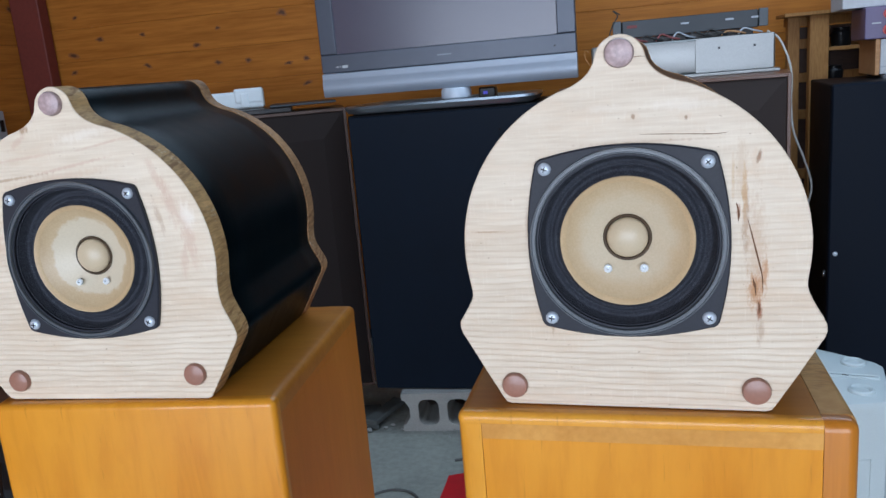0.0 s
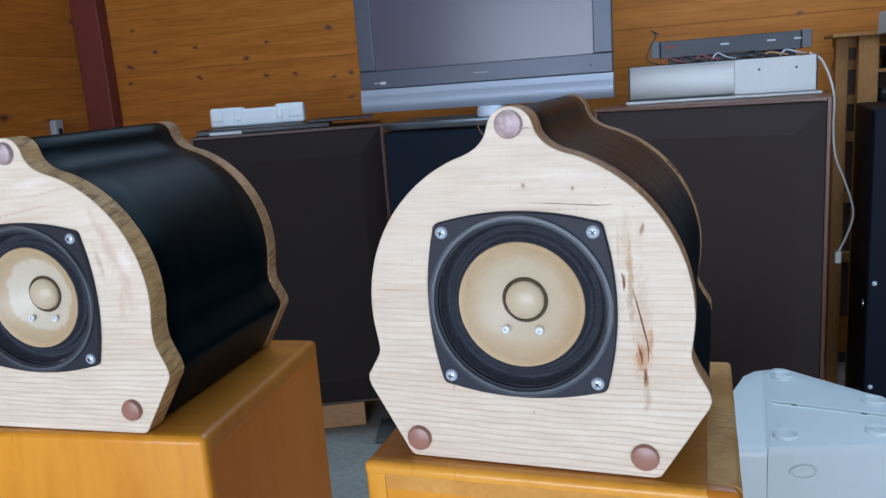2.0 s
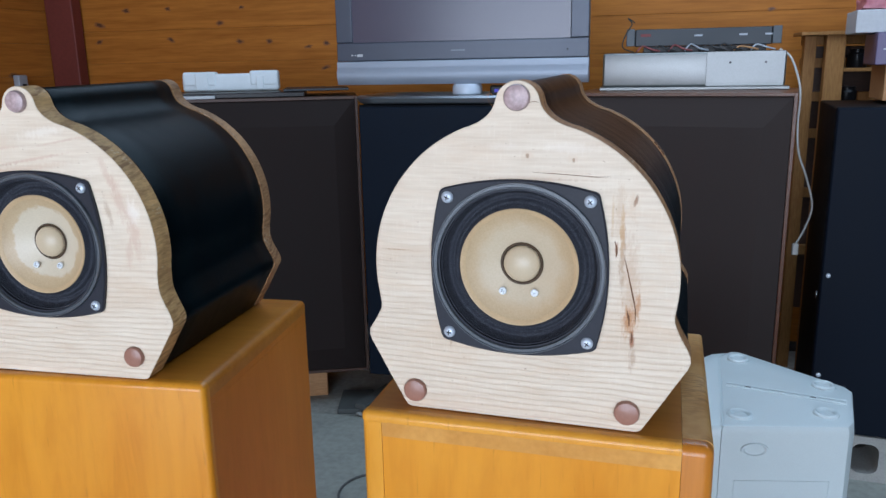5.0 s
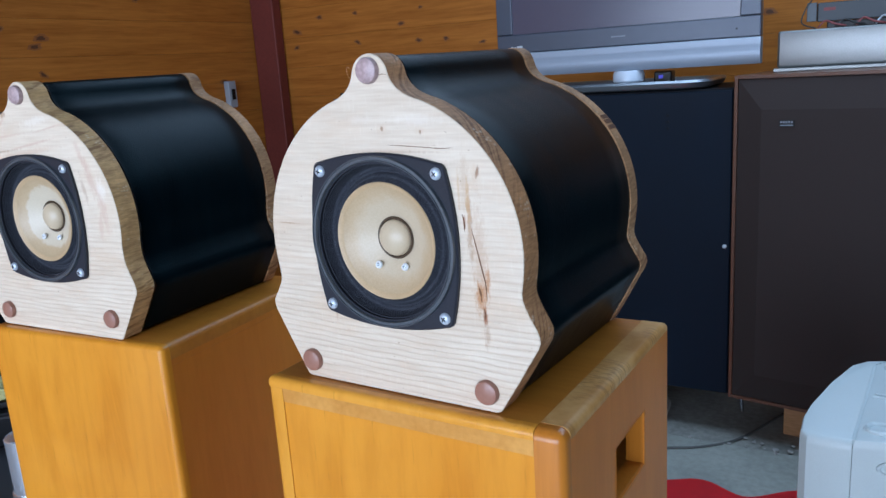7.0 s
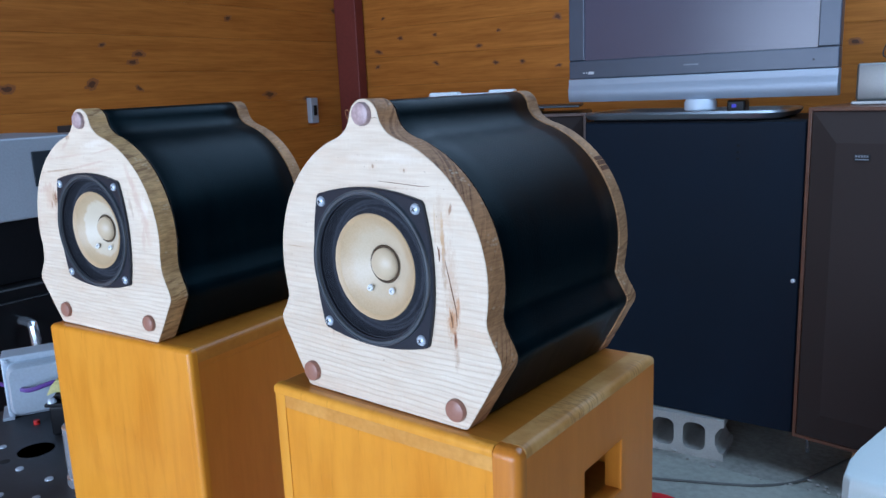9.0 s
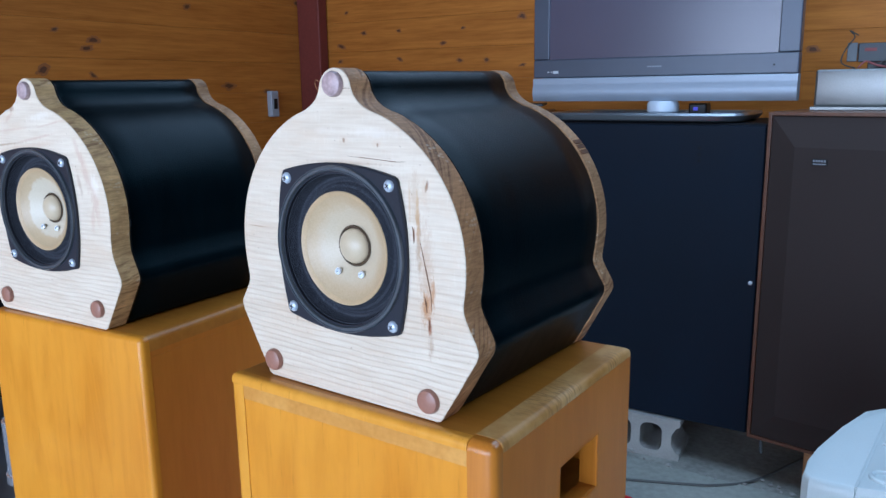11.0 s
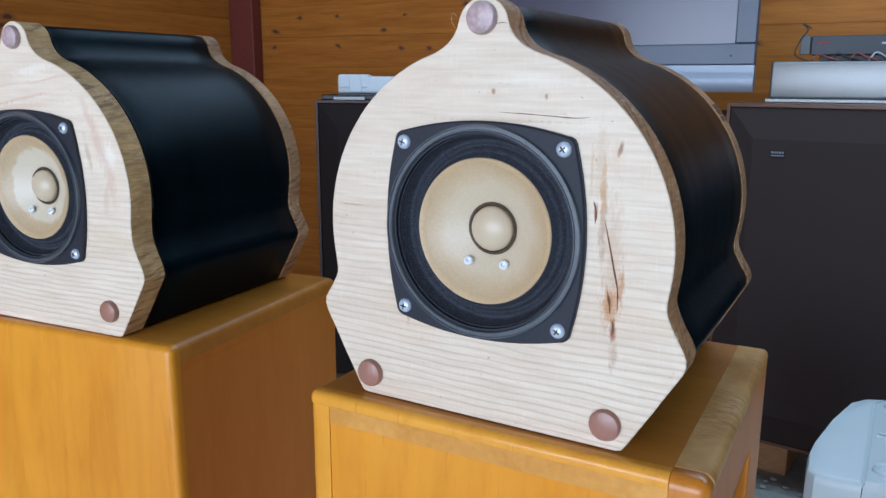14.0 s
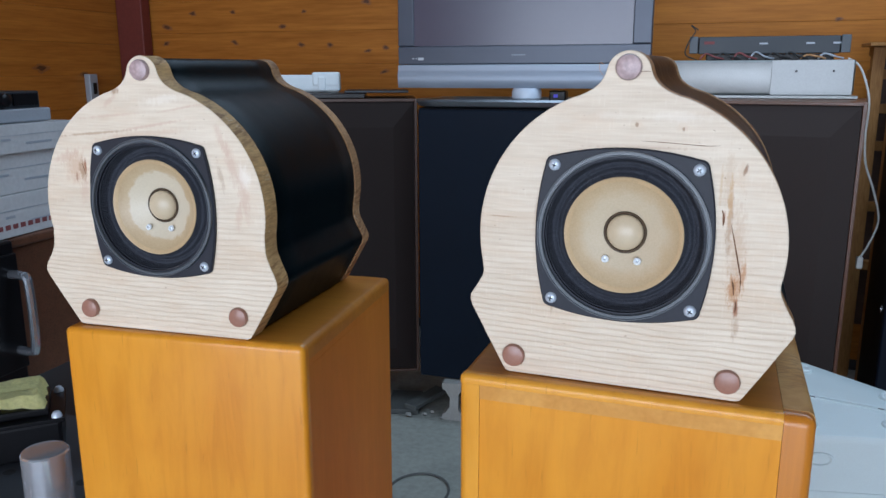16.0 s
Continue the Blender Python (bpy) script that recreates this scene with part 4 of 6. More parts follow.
# ---- the two honey-coloured boxes they stand on ----
def stand_box(at, w, d, top, framed, label):
    t = 0.018
    st = thing("speaker_stand_box", at, label, "stand", "pair of stand boxes")
    if framed:
        # board front held between corner strips and a top strip, with a grip slot in one side
        e = 0.0065
        part("front_panel", bx(-w / 2 + 0.0142, w / 2 - 0.0178, 0.0006, t, 0, top - 0.0162), HONEY, st, "honey veneer front")
        part("top_strip", bx(-w / 2 + 0.0142, w / 2 - 0.0178, 0.0001, 0.020, top - 0.0160, top - e - 0.0001), HONEY_STRIP, st, "narrow rail with patches of end grain")
        part("corner_strip", rbox(w / 2 - 0.0176, w / 2, 0.0, 0.010, 0, top - 0.0001, 0.0062, ("+x-y", "+x+z", "-y+z"), 5), HONEY_POST, st, "orange solid-wood corner strip", True)
        part("corner_strip", rbox(-w / 2, -w / 2 + 0.0140, 0.0, 0.024, 0, top - e - 0.0001, 0.0060, ("-x-y",), 5), HONEY_PALE, st, "pale golden corner strip", True)
        # Lip split from the top; its edge highlight is painted in as pale veneer.
        part("top_lip", rbox(-w / 2, w / 2 - 0.0178, 0.0, 0.0078, top - e, top, 0.0042, ("-y+z", "-x+z", "-x-y"), 5), HONEY_PALE, st, "rounded front lip of the top, painted pale as its highlight", True)
        part("top_panel", rbox(-w / 2, w / 2 - 0.0178, 0.0079, d, top - e, top - 0.0001, 0.0056, ("-x+z", "+y+z"), 5), HONEY_TOP_SHADE, st, "varnished top, shade held in its colour", True)
        part("top_edge", rbox(w / 2 - 0.0176, w / 2, 0.0101, d, top - 0.0070, top + 0.0001, 0.0050, ("+x+z", "+y+z"), 5), END_GRAIN, st, "striped end-grain edging", True)
        y0, y1, z0, z1 = 0.083, 0.141, top - 0.0870, top - 0.0472
        bm = bmesh.new()
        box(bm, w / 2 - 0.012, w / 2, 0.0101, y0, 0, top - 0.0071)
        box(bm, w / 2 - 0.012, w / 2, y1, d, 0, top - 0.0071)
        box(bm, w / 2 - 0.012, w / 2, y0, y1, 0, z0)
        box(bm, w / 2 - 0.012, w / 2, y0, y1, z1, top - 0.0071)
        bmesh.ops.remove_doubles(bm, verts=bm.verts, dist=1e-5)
        part("side_panel", bm, HONEY_SIDE_SHADE, st, "side with a rectangular grip slot")
        bm = bmesh.new()
        e = 0.0014
        loft(bm, [[(w / 2 + 0.0003, y, z) for y, z in ((y0 - e, z0 - e), (y1 + e, z0 - e), (y1 + e, z1 + e), (y0 - e, z1 + e))],
                  [(w / 2 - 0.0015, y, z) for y, z in ((y0 + 0.0003, z0 + 0.0003), (y1 - 0.0003, z0 + 0.0003), (y1 - 0.0003, z1 - 0.0003), (y0 + 0.0003, z1 - 0.0003))],
                  [(w / 2 - 0.0130, y, z) for y, z in ((y0 + 0.0003, z0 + 0.0003), (y1 - 0.0003, z0 + 0.0003), (y1 - 0.0003, z1 - 0.0003), (y0 + 0.0003, z1 - 0.0003))]], False, False)
        part("grip_slot", bm, HONEY_POST, st, "lighter cut faces of the grip slot")
        part("inner_shelf", bx(-w / 2 + t + 0.001, w / 2 - 0.0125, 0.022, d - t - 0.001, z0 - 0.018, z0 - 0.004), HONEY_TOP_SHADE, st, "inner shelf behind the slot")
    else:
        part("front_panel", rbox(-w / 2, w / 2, 0.0, 0.0085, 0, top, 0.0048, ("-y+z", "-x-y", "+x-y", "+x+z", "-x+z"), 5), HONEY, st, "honey veneer front", True)
        part("top_panel", rbox(-w / 2, w / 2 - 0.0122, 0.0087, d, top - 0.018, top - 0.0002, 0.004, ("-x+z", "+y+z")), HONEY_TOP_SHADE, st, "varnished top, shade held in its colour", True)
        part("top_edge", rbox(w / 2 - 0.0120, w / 2, 0.0087, d, top - 0.0130, top, 0.0058, ("+x+z", "+y+z"), 5), HONEY_TOP_SHADE, st, "", True)
        part("side_panel", bx(w / 2 - t, w / 2 - 0.0002, 0.0087, d, 0, top - 0.0182), HONEY_SIDE_SHADE, st)
        part("side_rail", bx(w / 2 - 0.0118, w / 2 - 0.0003, 0.0087, d, top - 0.0181, top - 0.0131), HONEY_SIDE_SHADE, st)
    part("side_panel", bx(-w / 2 + 0.0004, -w / 2 + t, 0.0245, d, 0, top - 0.0185), HONEY_SIDE_SHADE, st)
    part("back_panel", bx(-w / 2 + t + 0.0005, w / 2 - t - 0.0005, d - t, d - 0.0005, 0, top - 0.0185), HONEY_SIDE_SHADE, st)
    return st


stand_box(pose(0.0079, 0.4167, 0, 0, 0, -1.8), 0.214, 0.199, BOX_TOP - 0.0025, True, "tall honey-varnished plywood box with grip slot, speaker on top")
stand_box(pose(-0.3228, 0.4314, 0, 0, 0, 4.2), 0.202, 0.206, BOX_TOP - 0.0047, False, "tall honey-varnished plywood box, speaker on top")


# ---- things along the back wall ----
def grille_speaker(at, w, h, d, veneer, cloth, badge_x, label):
    """Origin: bottom left of the front."""
    cab = thing("floor_speaker", at, label, "speaker", "brown grille speakers")
    e = 0.011
    bm = bmesh.new()
    box(bm, 0, e, 0.0, d, 0, h, 0.001)
    box(bm, w - e, w, 0.0, d, 0, h, 0.001)
    box(bm, e, w - e, 0.0, d, h - e, h, 0.001)
    box(bm, e, w - e, 0.0, d, 0, e, 0.001)
    box(bm, e, w - e, d - 0.02, d - 0.001, e, h - e)
    part("cabinet", bm, veneer, cab, "walnut veneer case")
    bm = bmesh.new()
    g, bx_, bz = 0.013, 0.080, 0.095
    o = [(g, g), (w - g, g), (w - g, h - g), (g, h - g)]
    i = [(g + bx_, g + bz), (w - g - bx_, g + bz), (w - g - bx_, h - g - bz), (g + bx_, h - g - bz)]
    rows = loft(bm, [at_y(o, 0.03), at_y(o, 0.004), at_y(i, -0.018)], True, False, 1)
    f = bm.faces.new(rows[-1])
    f.material_index = 0
    part("grille", bm, cloth, cab, "bevelled dark brown cloth grille")
    bm = bmesh.new()
    box(bm, badge_x, badge_x + 0.046, -0.0215, -0.018, h - 0.161, h - 0.141, 0.001)
    badge = part("badge", bm, DARK, cab, "small dark metal badge")
    bm = bmesh.new()
    for k in range(5):
        box(bm, badge_x + 0.004 + k * 0.0078, badge_x + 0.0095 + k * 0.0078, -0.0222, -0.0216, h - 0.150, h - 0.1435)
    box(bm, badge_x + 0.004, badge_x + 0.042, -0.0222, -0.0216, h - 0.158, h - 0.1545)
    part("badge_bars", bm, BADGE, badge, "worn silver bars")
    return cab


ALT_H = 1.115
grille_speaker(pose(-0.1840, 2.760, 0.152, 0, 0, -9.5), 0.729, ALT_H, 0.42, WALNUT, [GRILLE, GRILLE_EDGE], 0.148, "tall walnut floor speaker with dark brown cloth grille")
grille_speaker(pose(-1.655, 2.570, 0.145, 0, 0, 22.0), 0.720, ALT_H, 0.42, WALNUT_SHADE, [GRILLE_SHADE, GRILLE_SHADE], 0.132, "tall walnut floor speaker with brown grille, foam packing on it")


def timber(at, w, d, h, label="sawn timber offcut under a floor speaker"):
    return solid("timber_block", bx(0, w, 0, d, 0, h, bevel=0.003), TIMBER, at, label, "timber", "timber supports", smooth=False)


timber(pose(-0.010, 2.86, -0.006, 0, 0, -9.5), 0.105, 0.25, 0.157)
timber(pose(0.380, 2.80, -0.006, 0, 0, -9.5), 0.105, 0.25, 0.157)
timber(pose(-1.440, 2.785, -0.006, 0, 0, 22.0), 0.265, 0.20, 0.150)


def hollow_block(at, label):
    """Concrete building block on its side: three round-cornered cores and half cores at both ends."""
    L, H, D, web = 0.440, 0.158, 0.19, 0.026
    st = 0.0295
    pitch = 0.1145
    bm = bmesh.new()
    def core(cx, hw):
        pts = []
        hh, r = H / 2 - web, 0.028
        for sx, sz, a0 in ((1, -1, -90), (1, 1, 0), (-1, 1, 90), (-1, -1, 180)):
            for k in range(5):
                a = radians(a0 + 90 * k / 4)
                pts.append((cx + sx * (hw - r) + r * math.cos(a), H / 2 + sz * (hh - r) + r * math.sin(a)))
        return pts
    # outer outline with open half cores at the ends
    hh = H / 2 - web
    o = [(0, 0), (L, 0), (L, web), (L - 0.012, web + 0.004), (L - 0.030, H / 2 - 0.02), (L - 0.030, H / 2 + 0.02), (L - 0.012, H - web - 0.004), (L, H - web), (L, H), (0, H), (0, H - web), (0.012, H - web - 0.004), (0.030, H / 2 + 0.02), (0.030, H / 2 - 0.02), (0.012, web + 0.004), (0, web)]
    edges = []
    for loop in [o] + [core(L / 2 + k * pitch, pitch / 2 - 0.0165) for k in (-1, 0, 1)]:
        vs = [bm.verts.new((x, 0, z)) for x, z in loop]
        edges += [bm.edges.new((vs[i], vs[(i + 1) % len(vs)])) for i in range(len(vs))]
    r = bmesh.ops.triangle_fill(bm, use_beauty=True, edges=edges)
    faces = [g for g in r["geom"] if isinstance(g, bmesh.types.BMFace)]
    ex = bmesh.ops.extrude_face_region(bm, geom=faces)
    bmesh.ops.translate(bm, verts=[g for g in ex["geom"] if isinstance(g, bmesh.types.BMVert)], vec=(0, D, 0))
    return solid("concrete_block", bm, BLOCK, at, label, "block", "concrete blocks")


hollow_block(pose(-0.852, 2.728, -0.006, 0, 0, 4.5), "grey hollow concrete block under a black cabinet")
hollow_block(pose(0.720, 2.60, 0.0, 0, 0, -5.0), "grey hollow concrete block under a black cabinet")

# wide navy-black cabinet that carries the television
sub = thing("black_cabinet", pose(-0.965, 2.775, 0.152), "wide navy-black cabinet on concrete blocks, television on top", "cabinet")
part("cabinet_body", bx(0.0, 0.778, 0.012, 0.50, 0, 1.076, bevel=0.004), NAVY_EDGE, sub)
part("front_cloth", bx(0.004, 0.774, 0.0, 0.0115, 0.004, 1.070, bevel=0.004), NAVY, sub, "navy-black cloth front")
bm = bmesh.new()
lathe(bm, [(0.007, 0.0), (0.007, -0.004), (0.003, -0.006), (0, -0.006)], n=16)
part("screw", bm, ZINC, sub, "bright screw", True, at=pose(0.757, 0.0, 0.545))
for k in range(3):
    part("rivet_mark", bx(0.560, 0.570, -0.0012, -0.0002, 0.945 + k * 0.022, 0.953 + k * 0.022), NAVY_EDGE, sub)
bm = bmesh.new()
ring_tube(bm, spline([(0.790, 0.205, 0.20), (0.7895, 0.205, 0.06), (0.792, 0.204, -0.06), (0.797, 0.203, -0.150)], 6), 0.0075, 10)
part("leg", bm, CHROME, sub, "thin bent bright metal leg", True)
for x, y in ((0.765, 0.42), (0.06, 0.42)):
    bm = bmesh.new()
    lathe(bm, [(0, -0.157), (0.011, -0.157), (0.013, -0.150), (0.009, -0.146), (0.009, -0.002), (0, -0.002)], axis="Z", n=16)
    part("leg", bm, CHROME, sub, "thin bright metal leg", True, at=pose(x, y, 0))

# black cabinet at the right-hand end
br = thing("black_cabinet", pose(0.640, 2.602, 0.160, 0, 0, -5.0), "tall navy-black cabinet on a concrete block, amplifiers on top", "cabinet")
part("cabinet_body", bx(0.0, 0.62, 0.012, 0.43, 0, 1.064, bevel=0.006), NAVY_EDGE, br)
part("front_cloth", bx(0.003, 0.617, 0.0, 0.0115, 0.003, 1.062, bevel=0.005), NAVY_DEEP, br, "navy-black front")
for x, z in ((0.022, 0.537), (0.022, 0.2)):
    bm = bmesh.new()
    lathe(bm, [(0.007, 0.0), (0.007, -0.004), (0.003, -0.006), (0, -0.006)], n=16)
    part("screw", bm, ZINC, br, "bright screw", True, at=pose(x, 0.0, z))
bm = bmesh.new()
lathe(bm, [(0.012, 0.0), (0.012, -0.003), (0, -0.004)], axis="X", n=16)
part("latch_button", bm, CHROME, br, "", True, at=pose(0.0, 0.05, 0.46))
timber(pose(1.17, 2.66, 0.0), 0.06, 0.25, 0.16, "sawn timber offcut under the black cabinet")

# television on its silver tray foot
tv = thing("television", pose(-0.601, 2.88, 1.228), "grey flat-screen television with silver lower bar, switched off", "television")
hw = 0.477
bm = bmesh.new()
box(bm, -hw, hw, 0.0, 0.05, 0.160, 0.228, 0.004)
box(bm, -hw, -0.412, 0.0, 0.05, 0.2285, 0.700, 0.004)
box(bm, 0.411, hw, 0.0, 0.05, 0.2285, 0.700, 0.004)
box(bm, -hw, hw, 0.0, 0.05, 0.7005, 0.760, 0.004)
part("bezel", bm, TV_BEZEL, tv, "grey bezel")
part("rear_shell", bx(-hw + 0.03, hw - 0.03, 0.051, 0.11, 0.10, 0.74, bevel=0.012), BLACK, tv)
part("screen", bx(-0.4118, 0.4108, 0.006, 0.03, 0.2286, 0.6998), SCREEN, tv, "dark glossy screen")
bm = bmesh.new()
prof = [(0.0, 0.072), (-0.004, 0.078), (-0.009, 0.100), (-0.009, 0.118), (-0.004, 0.132), (-0.003, 0.140), (-0.003, 0.156), (0.0, 0.159), (0.05, 0.159), (0.05, 0.072)]
loft(bm, [[(x, y, z) for y, z in prof] for x in (-hw, -hw / 2, 0, hw / 2, hw)])
part("speaker_bar", bm, TV_SILVER, tv, "silver speaker bar", True)
bm = bmesh.new()
for k in range(6):
    box(bm, -0.026 + k * 0.009, -0.020 + k * 0.009, -0.0006, 0.0, 0.191, 0.196)
part("maker_bars", bm, BADGE, tv, "faint silver bars")
bm = bmesh.new()
box(bm, -0.395, -0.372, -0.0012, 0.0, 0.176, 0.186, 0.0004)
box(bm, -0.418, -0.410, -0.0012, 0.0, 0.180, 0.184)
box(bm, -0.404, -0.400, -0.0012, 0.0, 0.180, 0.184)
part("small_marks", bm, WHITE_CARD, tv)
part("lamp_window", bx(0.398, 0.404, -0.0012, 0.0, 0.186, 0.192), DARK, tv)
bm = bmesh.new()
lathe(bm, [(0.0, 0.030), (0.050, 0.030), (0.056, 0.036), (0.056, 0.060), (0.050, 0.0715), (0.0, 0.0715)], axis="Z", at=(0.028, 0.03, 0), n=40)
part("neck", bm, NECK, tv, "round silver neck", True)
bm = bmesh.new()
def rounded(w, d, r, n=8):
    pts = []
    for sx, sy, a0 in ((1, -1, -90), (1, 1, 0), (-1, 1, 90), (-1, -1, 180)):
        for k in range(n + 1):
            a = radians(a0 + 90 * k / n)
            pts.append((sx * (w / 2 - r) + r * math.cos(a), sy * (d / 2 - r) + r * math.sin(a)))
    return pts
tray = [(0.66, 0.36, 0.06, 0.001), (0.70, 0.40, 0.08, 0.006), (0.725, 0.425, 0.09, 0.024), (0.715, 0.415, 0.085, 0.032), (0.66, 0.36, 0.06, 0.031), (0.63, 0.33, 0.05, 0.018)]
loft(bm, [[(x - 0.030, y + 0.104, z) for x, y in rounded(w, d, r)] for w, d, r, z in tray])
part("tray_foot", bm, TRAY, tv, "silver tray-shaped foot", True)
bm = bmesh.new()
box(bm, 0.10, 0.165, 0.10, 0.16, 0.0185, 0.062, 0.006)
box(bm, 0.118, 0.134, 0.0985, 0.0995, 0.036, 0.048, mat=1)
solid("standby_box", bm, [BLACK, GLOW], pose(-0.601, 2.88, 1.228), "small black box with a blue standby light", "device")

# foam block and black mats on the far brown speaker
ALL = pose(-1.655, 2.570, 0.145 + ALT_H, 0, 0, 22.0)
foam = thing("foam_packing", ALL @ pose(0.042, 0.215, 0.022), "white moulded styrofoam packing block", "packaging")
bm = bmesh.new()
box(bm, 0.0, 0.372, 0.0, 0.10, 0.0, 0.068, 0.010, 3)
box(bm, 0.05, 0.10, -0.008, 0.02, 0.004, 0.075, 0.004)
box(bm, 0.26, 0.372, -0.004, 0.08, 0.02, 0.079, 0.010, 3)
box(bm, 0.002, 0.13, -0.004, 0.08, 0.02, 0.076, 0.010, 3)
box(bm, 0.285, 0.315, -0.009, 0.02, 0.004, 0.06, 0.004)
part("moulding", bm, FOAM, foam)
bm = bmesh.new()
box(bm, 0.02, 0.52, 0.03, 0.36, 0.001, 0.020, 0.003)
solid("flat_black_box", bm, BLACK, ALL, "flat black box lying on a floor speaker", "box")
bm = bmesh.new()
box(bm, 0.44, 0.69, 0.06, 0.34, 0.0205, 0.030, 0.003)
solid("dark_folder", bm, DEVICE, ALL, "thin dark folder lying over a flat black box", "folder")
solid("white_strip", bx(0.07, 0.19, 0.012, 0.026, 0.001, 0.012, bevel=0.002), WHITE_CARD, ALL, "short white plastic strip on a floor speaker", "strip")

# aluminium chassis and a dark rack unit on the nearer brown speaker
alu = thing("aluminium_chassis", pose(-0.075, 2.905, 0.152 + ALT_H + 0.001, 0, 0, 0), "bare aluminium chassis on top of a floor speaker", "chassis")
part("chassis_pan", bx(0.0, 0.612, 0.0, 0.27, 0.012, 0.130, bevel=0.008, seg=3), ALU, alu, "", True)
part("base_lip", bx(-0.010, 0.625, -0.012, 0.28, 0.0, 0.0118, bevel=0.002), ALU, alu)
part("front_plate", bx(0.352, 0.606, -0.003, -0.0003, 0.013, 0.129, bevel=0.0008), PALE_PLATE, alu, "paler plate over part of the front")
for x in (0.430, 0.545):
    bm = bmesh.new()
    lathe(bm, [(0.004, 0.0), (0.004, -0.001), (0, -0.001)], n=12)
    part("screw_hole", bm, DARK, alu, at=pose(x, -0.004, 0.092))
rack = thing("rack_unit", pose(0.002, 2.985, 0.152 + ALT_H + 0.131 - 0.006), "slim dark rack unit on loose wires and parts", "rack unit")
part("face", bx(0.032, 0.493, 0.0, 0.012, 0.028, 0.088, bevel=0.003), DEVICE, rack, "dark grey front")
for x0, x1 in ((0.0, 0.030), (0.495, 0.525)):
    part("rack_ear", bx(x0, x1, -0.002, 0.010, 0.030, 0.090, bevel=0.002), EAR, rack, "lighter grey mounting ear")
part("case", bx(0.03, 0.500, 0.0125, 0.20, 0.032, 0.086, bevel=0.003), BLACK, rack)
for x0, x1 in ((0.235, 0.262), (0.385, 0.412), (0.470, 0.500)):
    part("label_bar", bx(x0, x1, -0.001, 0.0, 0.060, 0.066), GREY_DEVICE, rack, "pale label bar")
part("label_bar", bx(0.05, 0.085, -0.001, 0.0, 0.062, 0.072), DULL_PRINT, rack, "reddish label bar")
part("under_tray", bx(0.06, 0.48, 0.02, 0.18, 0.0062, 0.0278, bevel=0.002), BLACK, rack)
random.seed(5)
for k, m in enumerate((DULL_PRINT, BLACK_CORD, DULL_PRINT, GREY_DEVICE, BLACK_CORD, BLACK_CORD, TIMBER, GREY_DEVICE)):
    bm = bmesh.new()
    x = 0.04 + 0.055 * k
    ring_tube(bm, spline([(x, 2.955, 0.004), (x + 0.02, 2.965, 0.022 + random.uniform(-0.006, 0.006)), (x + 0.05, 2.95, 0.012), (x + 0.08, 2.968, 0.005)], 5), 0.0032, 6)
    solid("loose_wire", bm, m, pose(0, 0, 0.152 + ALT_H + 0.131), "loose wire under a slim rack unit", "wire", "loose wires")
bm = bmesh.new()
ring_tube(bm, spline([(0.03, 2.98, 1.400), (-0.01, 2.96, 1.42), (0.0, 2.975, 1.465), (0.02, 2.99, 1.50), (0.005, 2.99, 1.52), (0.03, 3.0, 1.505)], 6), 0.0022, 6)
solid("loose_wire", bm, BLACK_CORD, pose(0, 0, 0), "thin dark wire curling up beside a rack unit", "wire", "loose wires")
bm = bmesh.new()
ring_tube(bm, spline([(0.515, 2.93, 1.402), (0.546, 2.90, 1.376), (0.568, 2.87, 1.315), (0.5800, 2.86, 1.250), (0.5795, 2.86, 1.15), (0.588, 2.85, 1.06), (0.619, 2.84, 0.972), (0.642, 2.83, 0.878), (0.622, 2.82, 0.800), (0.596, 2.81, 0.748)], 7), 0.0036, 8)
box(bm, 0.586, 0.606, 2.798, 2.820, 0.712, 0.752, 0.004)
solid("white_power_cord", bm, WHITE_CORD, pose(0, 0, 0), "white power cord with plug hanging beside a floor speaker", "cord")

# slatted wooden rack behind, with small jars
sr = thing("wooden_rack", pose(0.69, 3.42, -0.006), "plain pine slatted rack against the wall", "rack")
for x0, x1, y0 in ((0.0, 0.045, 0.06), (0.065, 0.135, -0.02), (0.62, 0.68, 0.0)):
    part("post", bx(x0, x1, y0, y0 + 0.045, 0.0, 1.460, bevel=0.002), STAND_WOOD, sr)
for z in (0.55, 0.80, 1.05, 1.20, 1.335, 1.425):
    part("rail", bx(0.0, 0.70, 0.106, 0.145, z, z + 0.038, bevel=0.002), STAND_WOOD, sr)
part("top_board", bx(-0.030, 0.720, -0.035, 0.150, 1.4605, 1.474, bevel=0.002), STAND_WOOD, sr)
# Added sheet: no board here, its dark colour stands for shade behind the slats.
part("shade_sheet", bx(0.046, 0.700, 0.1455, 0.157, 0.30, 1.420), WALNUT_SHADE, sr, "added dark sheet for the shade behind the slats")
for z in (1.19, 1.335):
    part("shelf", bx(0.137, 0.619, 0.0, 0.105, z - 0.015, z - 0.001, bevel=0.001), STAND_WOOD, sr)
for x, z in ((0.885, 1.328), (0.86, 1.183), (1.02, 1.183)):
    bm = bmesh.new()
    lathe(bm, [(0, 0.0), (0.034, 0.0), (0.036, 0.006), (0.036, 0.052), (0.030, 0.060), (0.030, 0.072), (0, 0.074)], axis="Z", n=24)
    solid("dark_jar", bm, BLACK, pose(x, 3.468, z), "small dark round jar on a wooden rack", "jar", "dark jars", smooth=True)

